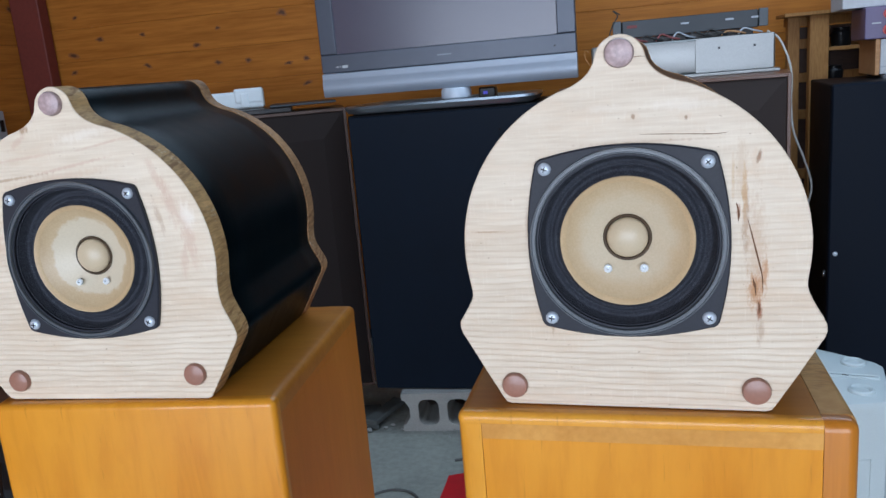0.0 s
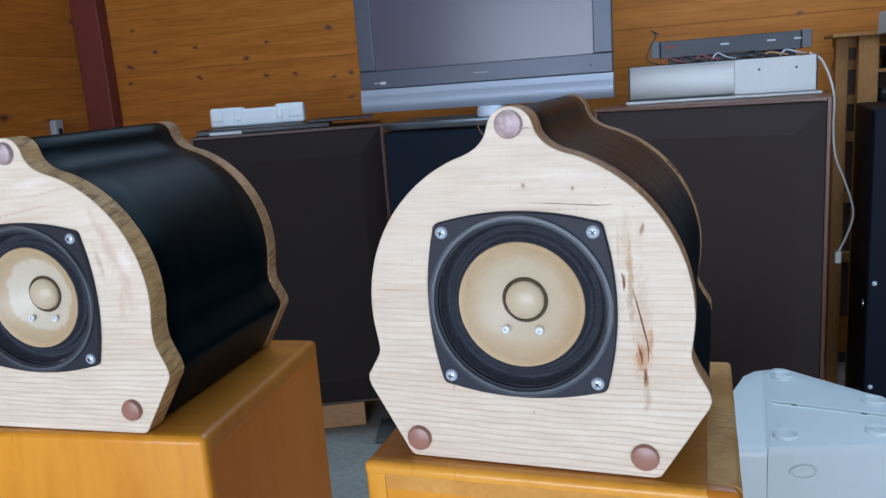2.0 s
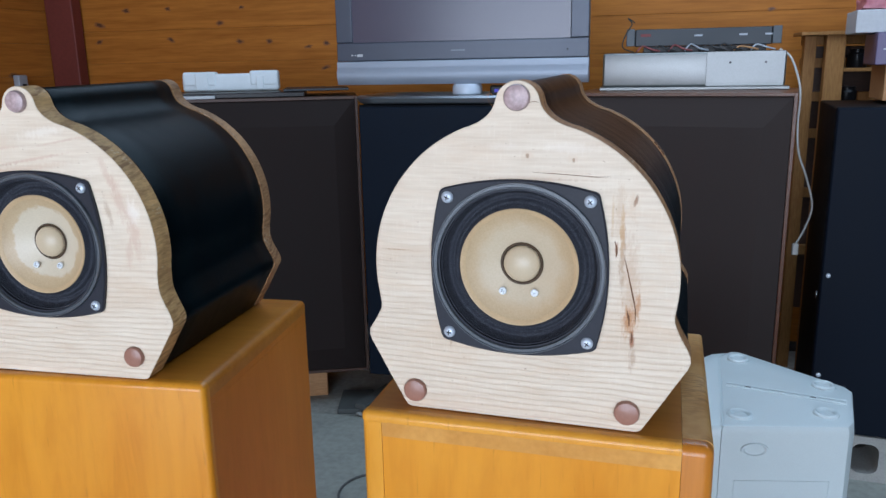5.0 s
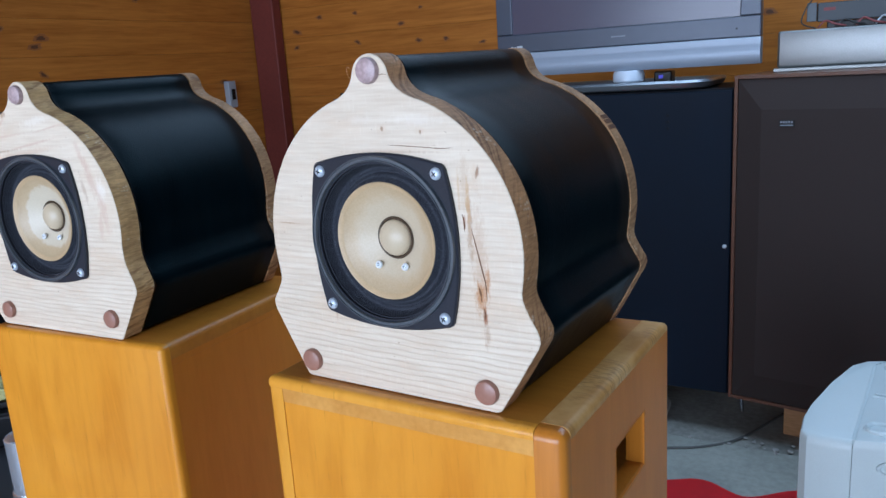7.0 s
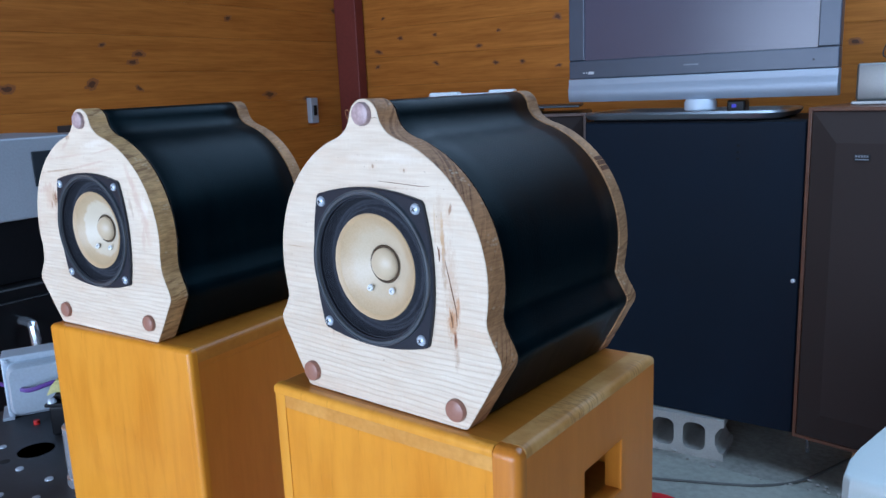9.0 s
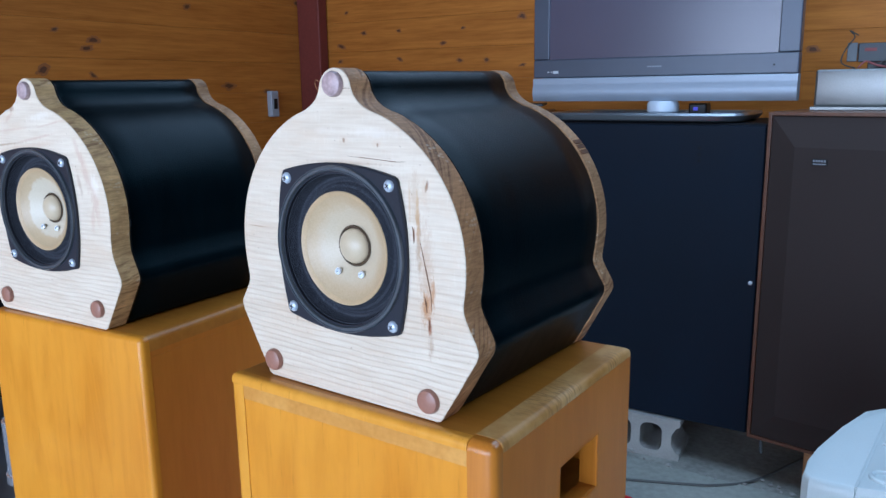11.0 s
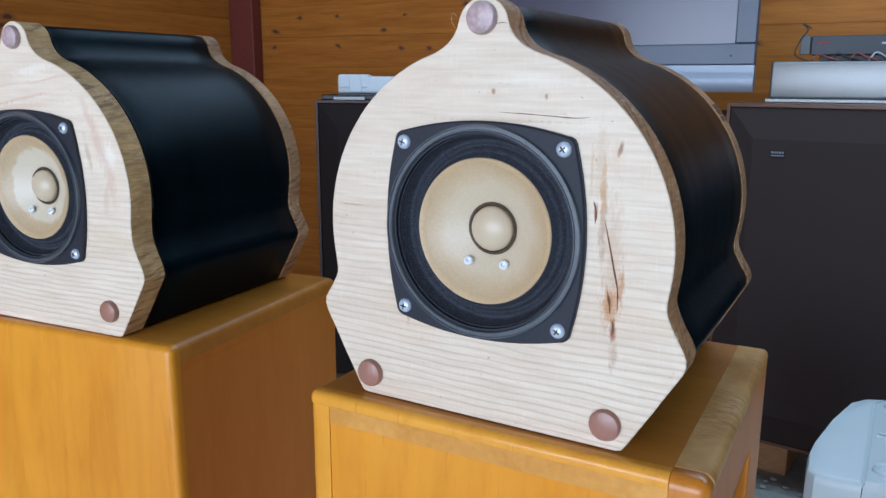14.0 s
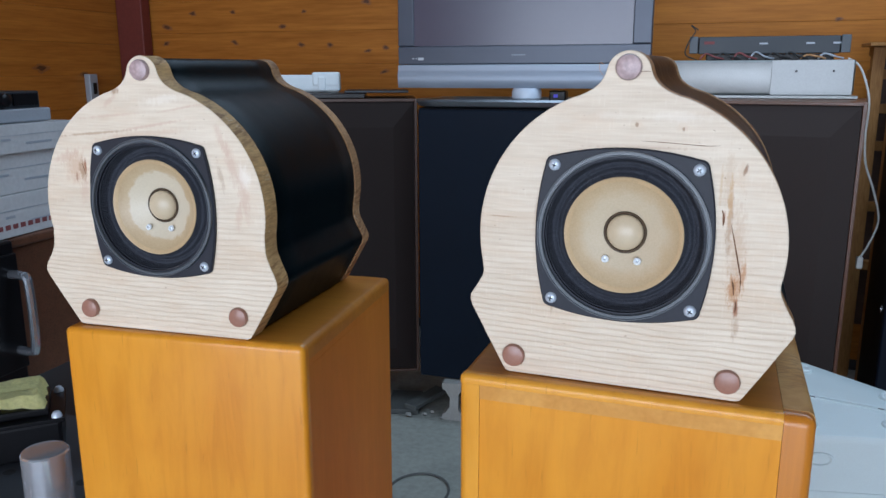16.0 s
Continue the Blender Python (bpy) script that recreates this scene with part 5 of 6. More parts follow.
# amplifiers on the right-hand black cabinet
silver = thing("silver_amplifier", pose(0.800, 2.745, 1.225, 0, 0, -5), "white and silver amplifier with wooden cheeks", "amplifier")
part("case", bx(0.014, 0.34, 0.0, 0.25, 0.012, 0.118, bevel=0.003), WHITE_CARD, silver)
part("cheek", bx(0.0, 0.0135, 0.002, 0.25, 0.010, 0.120, bevel=0.002), TIMBER, silver, "brown wooden cheek")
part("display_window", bx(0.052, 0.064, -0.001, 0.0, 0.070, 0.078), DARK, silver)
part("seam", bx(0.015, 0.34, -0.0008, 0.0, 0.034, 0.036), GREY_DEVICE, silver)
for x in (0.03, 0.30):
    bm = bmesh.new()
    lathe(bm, [(0, 0.0), (0.011, 0.0), (0.012, 0.010), (0, 0.012)], axis="Z", n=16)
    part("foot", bm, CHROME, silver, "", True, at=pose(x, 0.012, 0))
purple = thing("violet_amplifier", pose(0.768, 2.750, 1.346, 0, 0, -5), "violet-grey instrument with red control knobs", "amplifier")
part("case", bx(0.0, 0.34, 0.0, 0.22, 0.0, 0.098, bevel=0.003), PURPLE, purple)
for x, z in ((0.066, 0.074), (0.066, 0.026), (0.150, 0.074), (0.150, 0.026)):
    bm = bmesh.new()
    lathe(bm, [(0.016, 0.0), (0.016, -0.004), (0.011, -0.005), (0.010, -0.014), (0, -0.015)], n=20)
    part("knob", bm, RED_PLASTIC, purple, "red knob", True, at=pose(x, -0.0003, z))
part("label_bar", bx(0.020, 0.045, -0.0008, 0.0, 0.046, 0.050), WHITE_CARD, purple)
carton = solid("white_carton", bx(0.0, 0.30, 0.0, 0.22, 0.0, 0.070, bevel=0.002), WHITE_CARD, pose(0.715, 2.80, 1.4455, 0, 0, -5), "flat white carton on a violet instrument", "carton")
bm = bmesh.new()
random.seed(8)
box(bm, 0.02, 0.26, 0.02, 0.18, 0.0, 0.035)
bmesh.ops.subdivide_edges(bm, edges=bm.edges, cuts=9, use_grid_fill=True)
for v in bm.verts:
    v.co += 0.012 * noise.noise_vector(v.co * 30) * Vector((1, 1, 1)).length * 0.6
    v.co.z = max(v.co.z, 0.0005)
solid("pink_wrap", bm, PINK, pose(0.715, 2.80, 1.516, 0, 0, -5), "crumpled pink plastic wrap on a carton", "wrap", smooth=True)

# pale grey plastic loudspeaker standing on the floor
mon = thing("plastic_loudspeaker", pose(0, 0, 0), "pale blue-grey moulded plastic loudspeaker standing upright on the floor", "speaker")
TOP = 0.710
plan = [(0.235, 1.405), (0.462, 1.448), (0.476, 1.470), (0.508, 1.622), (0.500, 1.645), (0.306, 1.815), (0.288, 1.815), (0.262, 1.780)]
def inset_plan(pts, k):
    c = Vector((sum(p[0] for p in pts) / len(pts), sum(p[1] for p in pts) / len(pts)))
    return [((p[0] - c.x) * k + c.x, (p[1] - c.y) * k + c.y) for p in pts]
def at_z(pts, z):
    return [(x, y, z) for x, y in pts]
bm = bmesh.new()
loft(bm, [at_z(plan, 0.0), at_z(plan, TOP - 0.016), at_z(inset_plan(plan, 0.992), TOP - 0.007), at_z(inset_plan(plan, 0.975), TOP - 0.001), at_z(inset_plan(plan, 0.96), TOP)])
part("cabinet_shell", bm, GREY_PLASTIC, mon, "", True)
bm = bmesh.new()
front = [(0.234, 1.4048), (0.261, 1.7805), (0.286, 1.8145), (0.250, 1.800), (0.222, 1.765), (0.188, 1.655), (0.160, 1.530), (0.152, 1.470), (0.153, 1.420), (0.165, 1.405), (0.200, 1.402)]
loft(bm, [at_z(front, 0.0), at_z(front, TOP - 0.020), at_z(inset_plan(front, 0.99), TOP - 0.009), at_z(inset_plan(front, 0.965), TOP - 0.003), at_z(inset_plan(front, 0.94), TOP - 0.001)])
part("front_baffle", bm, GREY_PLASTIC, mon, "rounded front baffle", True)
bm = bmesh.new()
ring_tube(bm, [(0.2350, 1.412, TOP - 0.0075), (0.2485, 1.595, TOP - 0.0075), (0.2622, 1.774, TOP - 0.0075)], 0.0066, 10)
part("baffle_bevel", bm, GREY_PLASTIC, mon, "bevel between baffle and shell", True)
for x, y in ((0.300, 1.760), (0.455, 1.640), (0.432, 1.500), (0.272, 1.462)):
    bm = bmesh.new()
    lathe(bm, [(0.0235, 0.0), (0.0225, 0.0045), (0.0195, 0.0065), (0.0160, 0.0050), (0.0135, 0.0014), (0, 0.0008)], axis="Z", n=32)
    part("foot_pad", bm, GREY_PLASTIC, mon, "round moulded foot pad", True, at=pose(x, y, TOP - 0.0003))
a, b = Vector((0.262, 1.610)), Vector((0.486, 1.560))
d = (b - a).normalized()
for k, (s0, s1) in enumerate(((0.0, 0.225),)):
    for off in (-0.007, 0.007):
        bm = bmesh.new()
        p, q = a + d * s0 + Vector((-d.y, d.x)) * off, a + d * s1 + Vector((-d.y, d.x)) * off
        ring_tube(bm, [(p.x, p.y, TOP + 0.0005), (q.x, q.y, TOP + 0.0005)], 0.003, 8)
        part("rib", bm, GREY_PLASTIC, mon, "moulded rib", True)
for s in (0.042, 0.165):
    bm = bmesh.new()
    lathe(bm, [(0.006, 0.0), (0.006, 0.0012), (0, 0.0014)], axis="Z", n=16)
    c = a + d * s
    part("screw_hole", bm, DARK, mon, at=pose(c.x, c.y, TOP - 0.0002))
fa = math.degrees(math.atan2(1.448 - 1.405, 0.462 - 0.235))
bm = bmesh.new()
lathe(bm, [(0.026, 0.0), (0.025, -0.003), (0.021, -0.003), (0.018, 0.0), (0, 0.001)], n=32)
for v in bm.verts:
    v.co.z *= 0.55
part("oval_recess", bm, GREY_PLASTIC, mon, "oval moulded recess", True, at=pose(0.296, 1.4158, 0.664, 0, 0, fa))
bm = bmesh.new()
for z0, z1, x0, x1 in ((0.598, 0.600, 0.03, 0.205), (0.12, 0.122, 0.03, 0.205), (0.12, 0.60, 0.028, 0.030), (0.12, 0.60, 0.203, 0.205)):
    box(bm, x0, x1, -0.0015, 0.001, z0, z1)
part("panel_seam", bm, GREY_PLASTIC, mon, "panel seam", at=pose(0.235, 1.405, 0, 0, 0, fa))

# grit along the joint of the floor
random.seed(33)
bm = bmesh.new()
for k in range(70):
    r = random.uniform(0.002, 0.008) * (1.0 if random.random() < 0.8 else 1.7)
    x, y = random.uniform(-1.1, 0.45), 2.705 + random.gauss(0, 0.022) + (0.10 * random.random() if random.random() < 0.3 else 0)
    ico = bmesh.ops.create_icosphere(bm, subdivisions=1, radius=r)
    for v in ico["verts"]:
        v.co = Vector((v.co.x * 1.3, v.co.y, v.co.z * 0.7)) * random.uniform(0.75, 1.2) + Vector((x, y, r * 0.35))
solid("floor_grit", bm, BLOCK, pose(0, 0, 0), "loose grey grit along a joint of the concrete floor", "grit", kind="stuff")

# grey slabs lying under the cabinets
for x, y, z, w, d, a, tilt in ((-1.085, 2.712, -0.006, 0.13, 0.20, 14.0, 0.0), (-1.02, 2.74, 0.017, 0.06, 0.22, -18.0, 1.0)):
    bm = bx(0, w, 0, d, 0, 0.022, bevel=0.004)
    solid("grey_slab", bm, SLAB, pose(x, y, z, tilt, 0, a), "dusty dark grey slab lying on the floor", "slab", "floor slabs")

# red cloth and cables on the floor
bm = bmesh.new()
nx, ny = 40, 26
grid = []
for j in range(ny + 1):
    row = []
    for i in range(nx + 1):
        u, w = i / nx, j / ny
        x, y = -0.60 + 0.85 * u, 1.35 + 1.03 * w + 0.10 * max(0, u - 0.62) / 0.38 * w
        x += 0.012 * math.sin(w * 9 + u) * (1 - abs(2 * u - 1))
        y += 0.018 * math.sin(u * 17) * w
        z = 0.010 + 0.006 * math.sin(u * 21 + w * 4) + 0.012 * max(0.0, noise.noise(Vector((x * 6, y * 6, 0))))
        row.append(bm.verts.new((x, y, max(0.003, z))))
    grid.append(row)
for j in range(ny):
    for i in range(nx):
        bm.faces.new((grid[j][i], grid[j][i + 1], grid[j + 1][i + 1], grid[j + 1][i]))
bmesh.ops.solidify(bm, geom=bm.faces[:], thickness=0.003)
solid("red_cloth", bm, RED_CLOTH, pose(0, 0, 0), "rumpled bright red cloth lying on the concrete floor", "cloth", smooth=True)
bm = bmesh.new()
ring_tube(bm, spline([(-0.60, 2.490, 0.005), (-0.513, 2.522, 0.005), (-0.355, 2.585, 0.005), (-0.245, 2.640, 0.005), (-0.14, 2.755, 0.001), (-0.029, 3.010, 0.0), (0.06, 3.2, 0.0)], 8), 0.0042, 8)
solid("black_cable", bm, DUSTY_CORD, pose(0, 0, 0), "black cable trailing over the concrete floor", "cable")
bm = bmesh.new()
ring_tube(bm, [(-0.755 + 0.100 * math.cos(a), 2.165 + 0.115 * math.sin(a), 0.005) for a in (2 * math.pi * k / 36 for k in range(36))], 0.0040, 8, True)
solid("coiled_cable", bm, DUSTY_CORD, pose(0, 0, 0), "loop of dark cable on the concrete floor", "cable")


# ---- amplifiers and boxes along the side wall ----
bench = thing("work_bench", pose(-0.95, 0.26, 0), "low black bench that carries amplifier parts", "bench")
part("bench_top", bx(0.0, 0.504, 0.0, 0.70, 0.858, 0.880, bevel=0.002), BLACK, bench)
for x in (0.02, 0.46):
    for y in (0.03, 0.64):
        part("leg", bx(x, x + 0.03, y, y + 0.03, 0.0, 0.8578, bevel=0.002), BLACK, bench)
amp = thing("amplifier_chassis", pose(-0.866, 0.293, 0.881), "open grey amplifier chassis plate with drilled holes", "chassis")
bm = bmesh.new()
W, L, Z = 0.420, 0.412, 0.044
hx, hy, hr = 0.181, 0.219, 0.023
outer = [(0, 0), (W, 0), (W, L), (0, L)]
edges = []
for loop in (outer, [(hx + hr * math.cos(2 * math.pi * k / 32), hy + hr * math.sin(2 * math.pi * k / 32)) for k in range(32)]):
    vs = [bm.verts.new((x, y, Z)) for x, y in loop]
    edges += [bm.edges.new((vs[i], vs[(i + 1) % len(vs)])) for i in range(len(vs))]
bmesh.ops.triangle_fill(bm, use_beauty=True, edges=edges)
for p, q in zip(outer, outer[1:] + outer[:1]):
    bm.faces.new([bm.verts.new((*p, Z)), bm.verts.new((*q, Z)), bm.verts.new((*q, 0.0)), bm.verts.new((*p, 0.0))])
part("plate", bm, CHASSIS, amp, "drilled grey top plate")
for x, y in ((0.238, 0.278), (0.218, 0.179), (0.278, 0.185), (0.291, 0.238), (0.331, 0.205), (0.311, 0.152), (0.364, 0.252), (0.265, 0.132), (0.159, 0.278), (0.132, 0.199), (0.344, 0.298), (0.397, 0.199)):
    bm = bmesh.new()
    lathe(bm, [(0.0050, 0.0), (0.0046, 0.002), (0, 0.003)], axis="Z", n=12)
    part("bolt", bm, ZINC, amp, "small bright bolt", True, at=pose(x, y, Z - 0.0002))
for x, y in ((0.205, 0.271), (0.252, 0.255), (0.298, 0.278), (0.179, 0.179)):
    bm = bmesh.new()
    lathe(bm, [(0.0066, 0.0), (0.0066, 0.0006), (0, 0.0008)], axis="Z", n=16)
    part("drilled_hole", bm, DARK, amp, at=pose(x, y, Z - 0.0002))


def transformer(at, w, d, h, material, label):
    t = thing("transformer", at, label, "transformer", "amplifier transformers")
    part("core", bx(-w / 2, w / 2, -d * 0.22, d * 0.22, 0.0, h, bevel=0.002), material, t, "laminated core")
    for s in (-1, 1):
        bm = bmesh.new()
        o = [(x, z) for x, z in rounded(w * 0.86, h * 0.80, 0.012, 5)]
        y0, y1 = s * d * 0.221, s * d * 0.5
        loft(bm, [[(x, y0, z + h / 2) for x, z in o], [(x, y0 + (y1 - y0) * 0.75, z + h / 2) for x, z in o], [(x * 0.9, y1, z * 0.9 + h / 2) for x, z in o]])
        part("end_bell", bm, material, t, "rounded end cover", True)
    for sx in (-1, 1):
        for sz in (0.08, 0.92):
            bm = bmesh.new()
            lathe(bm, [(0.004, 0.0), (0.004, -0.004), (0, -0.0046)], n=10)
            part("bolt", bm, ZINC, t, at=pose(sx * w * 0.44, -d * 0.2205, h * sz))
        part("foot", bx(sx * w * 0.5 - 0.008, sx * w * 0.5 + 0.008, -d * 0.3, d * 0.3, -0.0005, 0.004, bevel=0.0008), material, t)
    return t


PLATE = 0.881 + 0.044
transformer(pose(-0.822, 0.592, PLATE + 0.0008, 0, 0, 62), 0.086, 0.093, 0.093, STEEL_PAINT, "grey-painted transformer with rounded end covers")

def can(at, r, h, material, label):
    bm = bmesh.new()
    lathe(bm, [(0, 0.0), (r * 1.08, 0.0), (r * 1.08, 0.010), (r, 0.0105), (r, h - 0.002), (r - 0.0012, h - 0.0004), (r - 0.003, h), (0, h)], axis="Z", n=40)
    return solid("capacitor_can", bm, material, at, label, "capacitor", "capacitor cans", smooth=True)


can(pose(-0.543, 0.504, PLATE), 0.0219, 0.075, CAN_ALU, "bare aluminium capacitor can on the amplifier chassis")
can(pose(-0.603, 0.640, PLATE), 0.0120, 0.070, WHITE_CARD, "white cylindrical capacitor can on the amplifier chassis")
bx_t = thing("boxed_transformer", pose(-0.705, 0.604, PLATE + 0.001, 0, 0, 42), "black boxed transformer under a folded khaki cloth", "transformer")
part("case", bx(-0.040, 0.062, -0.043, 0.043, 0.0, 0.043, bevel=0.004), BLACK, bx_t)
part("lid", bx(-0.043, 0.066, -0.047, 0.047, 0.0432, 0.048, bevel=0.0012), BLACK, bx_t)
part("raised_cover", bx(-0.034, 0.050, -0.034, 0.034, 0.0481, 0.058, bevel=0.003), BLACK, bx_t)
for sx in (-1, 1):
    for sy in (-1, 1):
        bm = bmesh.new()
        lathe(bm, [(0.006, 0.0), (0.0054, 0.003), (0.0034, 0.006), (0, 0.0066)], axis="Z", n=12)
        part("bolt", bm, ZINC, bx_t, "bright bolt", True, at=pose(0.0115 + sx * 0.0465, sy * 0.040, 0.048))
bm = bmesh.new()
n = 22
grid = []
for j in range(n + 1):
    row = []
    for i in range(n + 1):
        u, w = 2 * i / n - 1, 2 * j / n - 1
        x, y = 0.004 + 0.044 * u, 0.037 * w
        edge = max(abs(u), abs(w))
        hang = max(0.0, edge - 0.86) / 0.14
        z = 0.0745 - 0.016 * hang * (0.55 + 0.45 * abs(u * w)) + 0.004 * noise.noise(Vector((x * 60, y * 60, 1))) - 0.003 * math.exp(-(w * 7) ** 2)
        x += 0.005 * noise.noise(Vector((y * 55, 2, x * 15))) * (edge > 0.9)
        row.append(bm.verts.new((x, y, z)))
    grid.append(row)
for j in range(n):
    for i in range(n):
        bm.faces.new((grid[j][i], grid[j][i + 1], grid[j + 1][i + 1], grid[j + 1][i]))
bmesh.ops.solidify(bm, geom=bm.faces[:], thickness=0.010)
solid("khaki_cloth", bm, KHAKI, pose(-0.705, 0.604, PLATE + 0.0005, 0, 0, 42), "folded khaki-green cloth lying on a black transformer", "cloth", smooth=True)
bm = bmesh.new()
ring_tube(bm, spline([(-0.886, 0.558, PLATE + 0.040), (-0.820, 0.558, PLATE + 0.046), (-0.766, 0.552, PLATE + 0.054), (-0.742, 0.580, PLATE + 0.062), (-0.728, 0.597, PLATE + 0.0513)], 6), 0.0033, 8)
solid("purple_wire", bm, PURPLE_CORD, pose(0, 0, 0), "thick purple wire between transformers", "wire")
bm = bmesh.new()
lathe(bm, [(0.0044, 0), (0.0044, 0.006), (0, 0.0072)], axis="Z", n=14)
solid("red_terminal", bm, RED_PLASTIC, pose(-0.770, 0.557, PLATE), "small red terminal on the amplifier chassis", "terminal", smooth=True)

# black rack with handles, cartons and a grey device on it
rk = thing("equipment_rack", pose(-2.05, 0.80, 0), "black equipment rack with silver handles by the wall", "rack")
part("rack_case", bx(0.0, 0.50, 0.0, 0.63, 0.0, 0.955, bevel=0.006), BLACK, rk)
for z0, z1 in ((0.63, 0.925), (0.31, 0.60)):
    face = part("rack_panel", bx(0.5005, 0.512, 0.02, 0.625, z0, z1, bevel=0.003), BLACK, rk)
    for y in (0.110, 0.600):
        bm = bmesh.new()
        ring_tube(bm, spline([(0.512, y, z0 + 0.05), (0.545, y, z0 + 0.05), (0.565, y, z0 + 0.07), (0.565, y, z1 - 0.07), (0.545, y, z1 - 0.05), (0.512, y, z1 - 0.05)], 5), 0.0110, 10)
        part("handle", bm, CHROME, face, "silver bow handle", True)
wc = thing("wooden_cabinet", pose(-2.05, 1.435, 0), "dark brown wooden cabinet by the wall, cartons on top", "cabinet")
part("cabinet_case", bx(0.0, 0.46, 0.0, 0.34, 0.0, 0.925, bevel=0.004), WALNUT, wc)
part("cabinet_top", bx(-0.005, 0.475, -0.002, 0.345, 0.9255, 0.955, bevel=0.010, seg=3), WALNUT, wc, "thick rounded top board")
cart_at = pose(-1.98, 1.25, 0.956, 0, 0, 4)
for k, (h, w, l) in enumerate(((0.105, 0.42, 0.42), (0.100, 0.41, 0.41), (0.070, 0.42, 0.42))):
    z = sum((0.106, 0.101, 0.071)[:k])
    cb = thing("white_carton", cart_at @ pose(0.004 * k, 0.003 * k, z), "white carton in a stack with a printed band", "carton", "stacked cartons")
    part("carton_body", bx(0, w, 0, l, 0, h, bevel=0.002), DIM_CARD, cb)
    part("lid_seam", bx(-0.001, w + 0.001, -0.001, l + 0.001, h * 0.62, h * 0.64), GREY_DEVICE, cb)
    bm = bmesh.new()
    for y0, y1, z0 in ((0.05, 0.11, 0.30), (0.16, 0.19, 0.45), (0.24, 0.33, 0.28)):
        box(bm, w, w + 0.0011, y0, y1, h * z0, h * z0 + 0.006)
    part("grey_print", bm, GREY_DEVICE, cb, "small grey print bars")
    if k == 0:
        bm = bmesh.new()
        for i in range(12):
            box(bm, w, w + 0.0012, 0.08 + i * 0.025, 0.096 + i * 0.025, 0.020, 0.032)
        part("print_bars", bm, DULL_PRINT, cb, "dull red print bars")
gd = thing("dark_device", cart_at @ pose(0.02, 0.02, 0.279), "grey and dark instrument cases stacked on cartons", "device")
part("case", bx(0, 0.38, 0, 0.36, 0, 0.034, bevel=0.004), GREY_DEVICE, gd)
part("upper_case", bx(0.01, 0.37, 0.01, 0.335, 0.0345, 0.078, bevel=0.004), DEVICE, gd)
bm = bmesh.new()
lathe(bm, [(0.017, 0.0), (0.017, 0.012), (0.012, 0.016), (0, 0.017)], axis="X", n=20)
part("knob", bm, BLACK, gd, "round black knob", True, at=pose(0.370, 0.21, 0.057))
part("dark_front", bx(0.3705, 0.374, 0.24, 0.325, 0.042, 0.072, bevel=0.001), BLACK, gd)
gp = thing("grey_device", pose(-1.98, 0.84, 0.956, 0, 0, 0), "tall grey instrument with a dark window", "device")
part("case", bx(0, 0.40, 0, 0.33, 0.15, 0.345, bevel=0.005), GREY_DEVICE, gp)
part("window", bx(0.4005, 0.404, 0.17, 0.30, 0.225, 0.31, bevel=0.002), DEVICE, gp, "dark window")
part("plinth", bx(0.01, 0.39, 0.01, 0.32, 0.0, 0.1498, bevel=0.003), BLACK, gp)


# ---- planks of the two pine walls, and their knots ----
PITCH_Z, FIRST_N, FIRST_W = 0.169, 0.052, 0.161
def plank_mesh(length):
    return mesh_of("plank", bx(-length / 2, length / 2, -0.010, 0.012, 0.0003, PITCH_Z - 0.0003, bevel=0.0011, seg=1), WALL_PINE)


PLANK_E = 1.62
long_n, long_w = plank_mesh(PLANK_E - WALL_X), plank_mesh(WALL_Y - ROOM_S)
for k in range(-1, 18):
    z = FIRST_N + k * PITCH_Z
    if k >= 0 and z + PITCH_Z < CEIL:
        ob = new("plank", long_n)
        ob.parent, ob.matrix_basis = wall_n, pose((PLANK_E + WALL_X) / 2, WALL_Y + 0.008, z)
    z = FIRST_W + k * PITCH_Z
    if z + PITCH_Z < CEIL:
        ob = new("plank", long_w)
        ob.parent, ob.matrix_basis = wall_w, pose(WALL_X - 0.008, (WALL_Y + ROOM_S) / 2, z, 0, 0, 90)


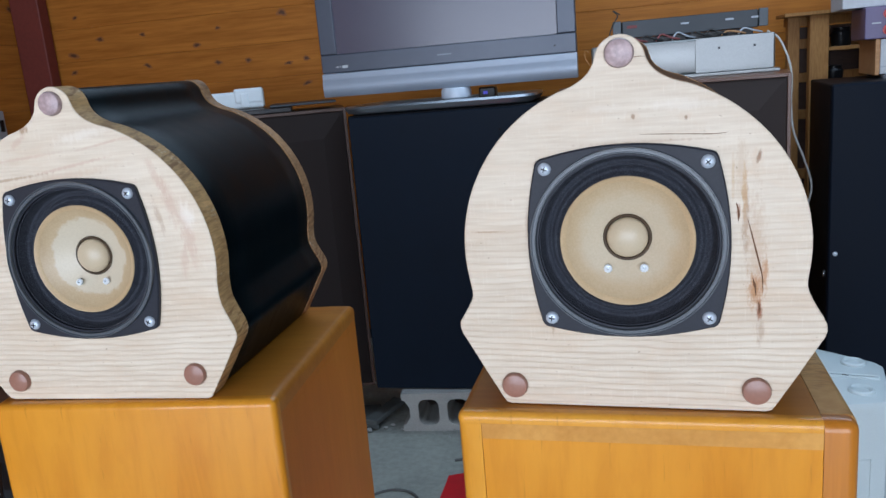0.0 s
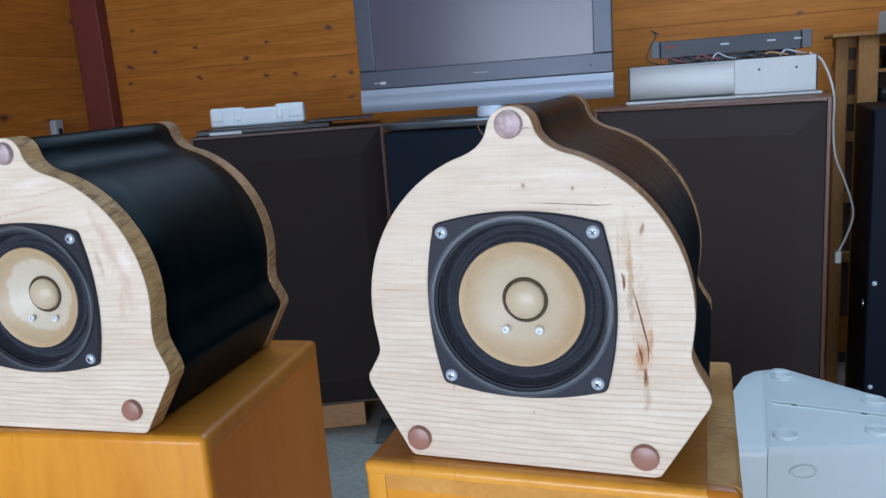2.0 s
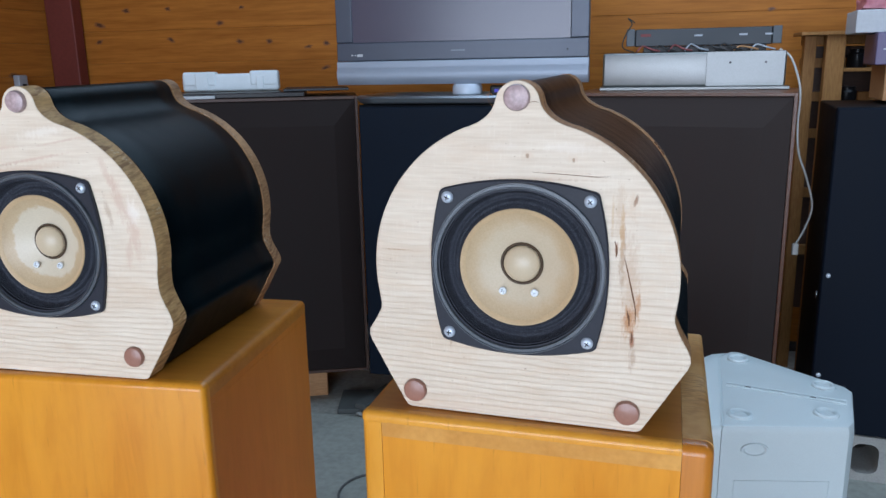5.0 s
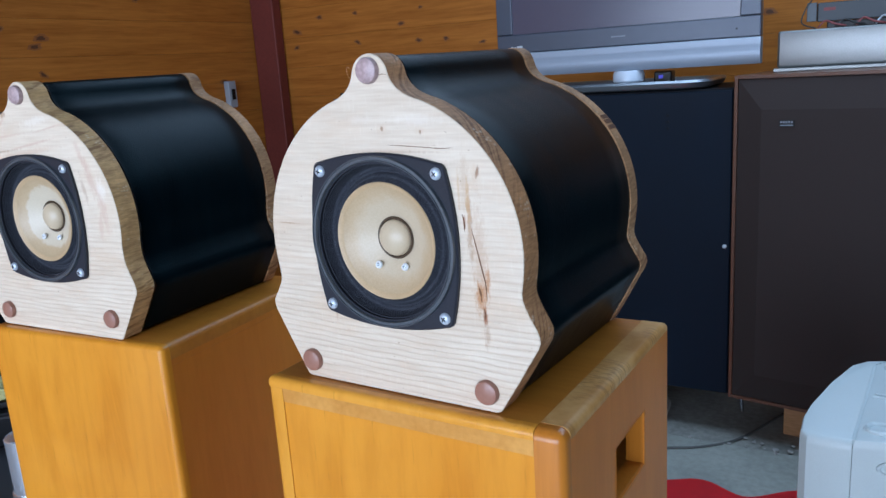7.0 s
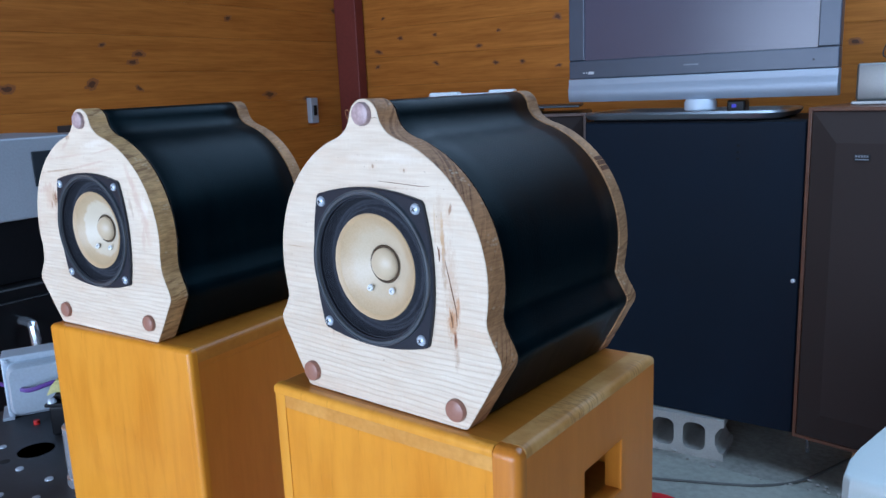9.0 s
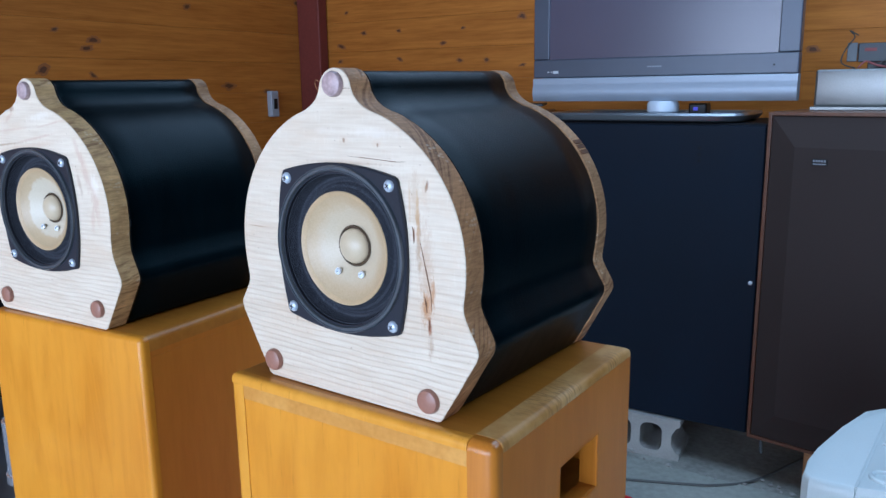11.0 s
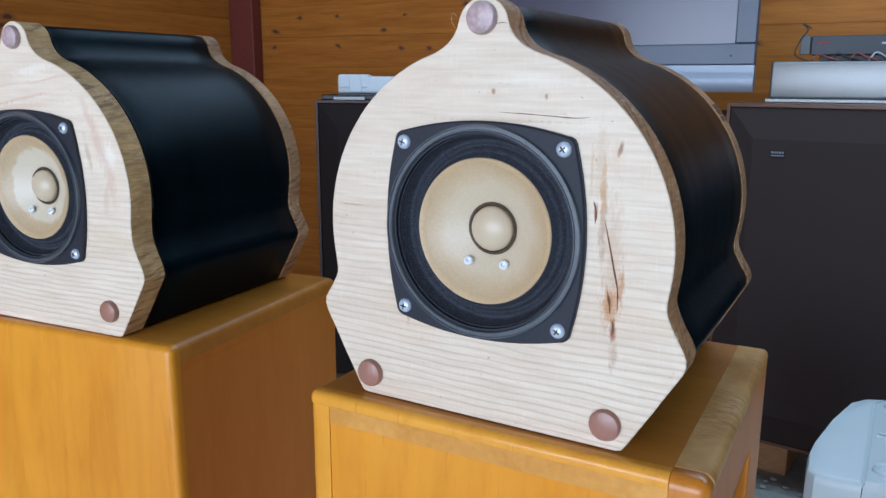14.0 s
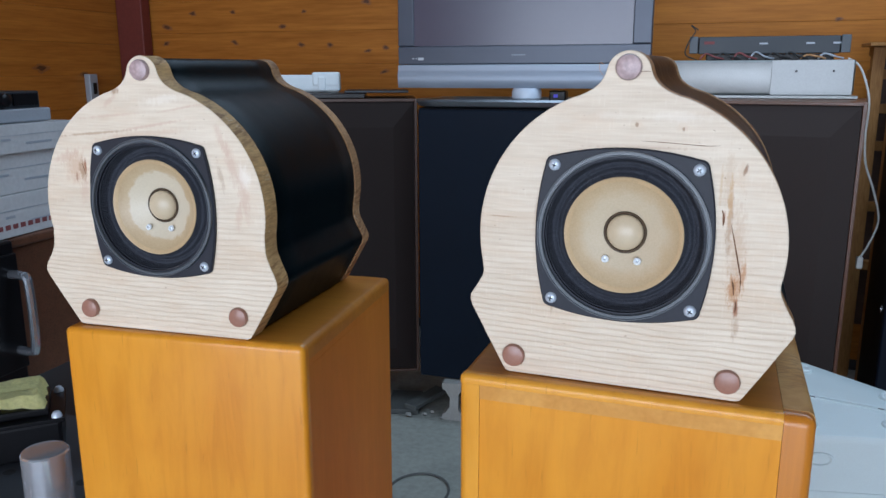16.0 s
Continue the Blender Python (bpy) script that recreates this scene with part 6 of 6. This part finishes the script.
def knot(parent, at, r):
    """An irregular dark heart in a soft reddish ring that trails off along the grain."""
    tilt, stretch, seed = random.uniform(-25, 25), random.uniform(1.2, 1.9), random.uniform(0, 50)
    at = at @ pose(0, 0, 0, 0, tilt, 0)
    def blob(rim, layers):
        bm = bmesh.new()
        n = 20
        rows = []
        for k, y in layers:
            row = []
            for i in range(n):
                a = 2 * math.pi * i / n
                q = rim * k * (1 + 0.55 * noise.noise(Vector((math.cos(a) * 1.6 + seed, math.sin(a) * 1.6, k * 0.4))))
                row.append(bm.verts.new((q * stretch * math.cos(a), y, q * 0.75 * math.sin(a))))
            rows.append(row)
        for a, b in zip(rows, rows[1:]):
            for i in range(n):
                bm.faces.new((a[i], a[(i + 1) % n], b[(i + 1) % n], b[i]))
        bm.faces.new(rows[-1])
        return bm
    ring = part("knot", blob(r * 1.15, ((1.0, 0.0), (0.97, -0.0005), (0.6, -0.0006))), KNOT_HALO, parent, at=at)
    part("knot_heart", blob(r * 0.62, ((1.0, -0.0005), (0.92, -0.0011), (0.5, -0.0013))), KNOT, ring)


random.seed(21)
for x, z, r in ((-2.76, 1.799, 0.010), (-2.637, 1.677, 0.016), (-2.808, 1.608, 0.018), (-2.823, 1.519, 0.016), (-2.384, 1.679, 0.013), (-2.083, 1.598, 0.016), (-2.381, 1.522, 0.013), (-1.596, 1.713, 0.020), (-1.809, 1.502, 0.015), (-1.495, 1.484, 0.014), (-1.508, 1.362, 0.012), (-1.978, 1.503, 0.014), (-1.957, 1.673, 0.011), (-1.593, 1.470, 0.011), (0.10, 1.74, 0.010), (-0.215, 1.495, 0.017), (0.60, 1.58, 0.010)):
    knot(wall_n, pose(x, WALL_Y - 0.0022, z), r)
for y, z, r in ((2.153, 1.635, 0.012), (2.336, 1.595, 0.022), (2.298, 1.558, 0.017), (2.079, 1.458, 0.026), (2.320, 1.436, 0.014), (3.142, 1.385, 0.026), (3.437, 1.351, 0.016), (2.894, 1.786, 0.018), (3.711, 1.867, 0.016), (1.70, 1.445, 0.026), (1.2, 1.60, 0.02)):
    knot(wall_w, pose(WALL_X + 0.0022, y, z, 0, 0, 90), r)
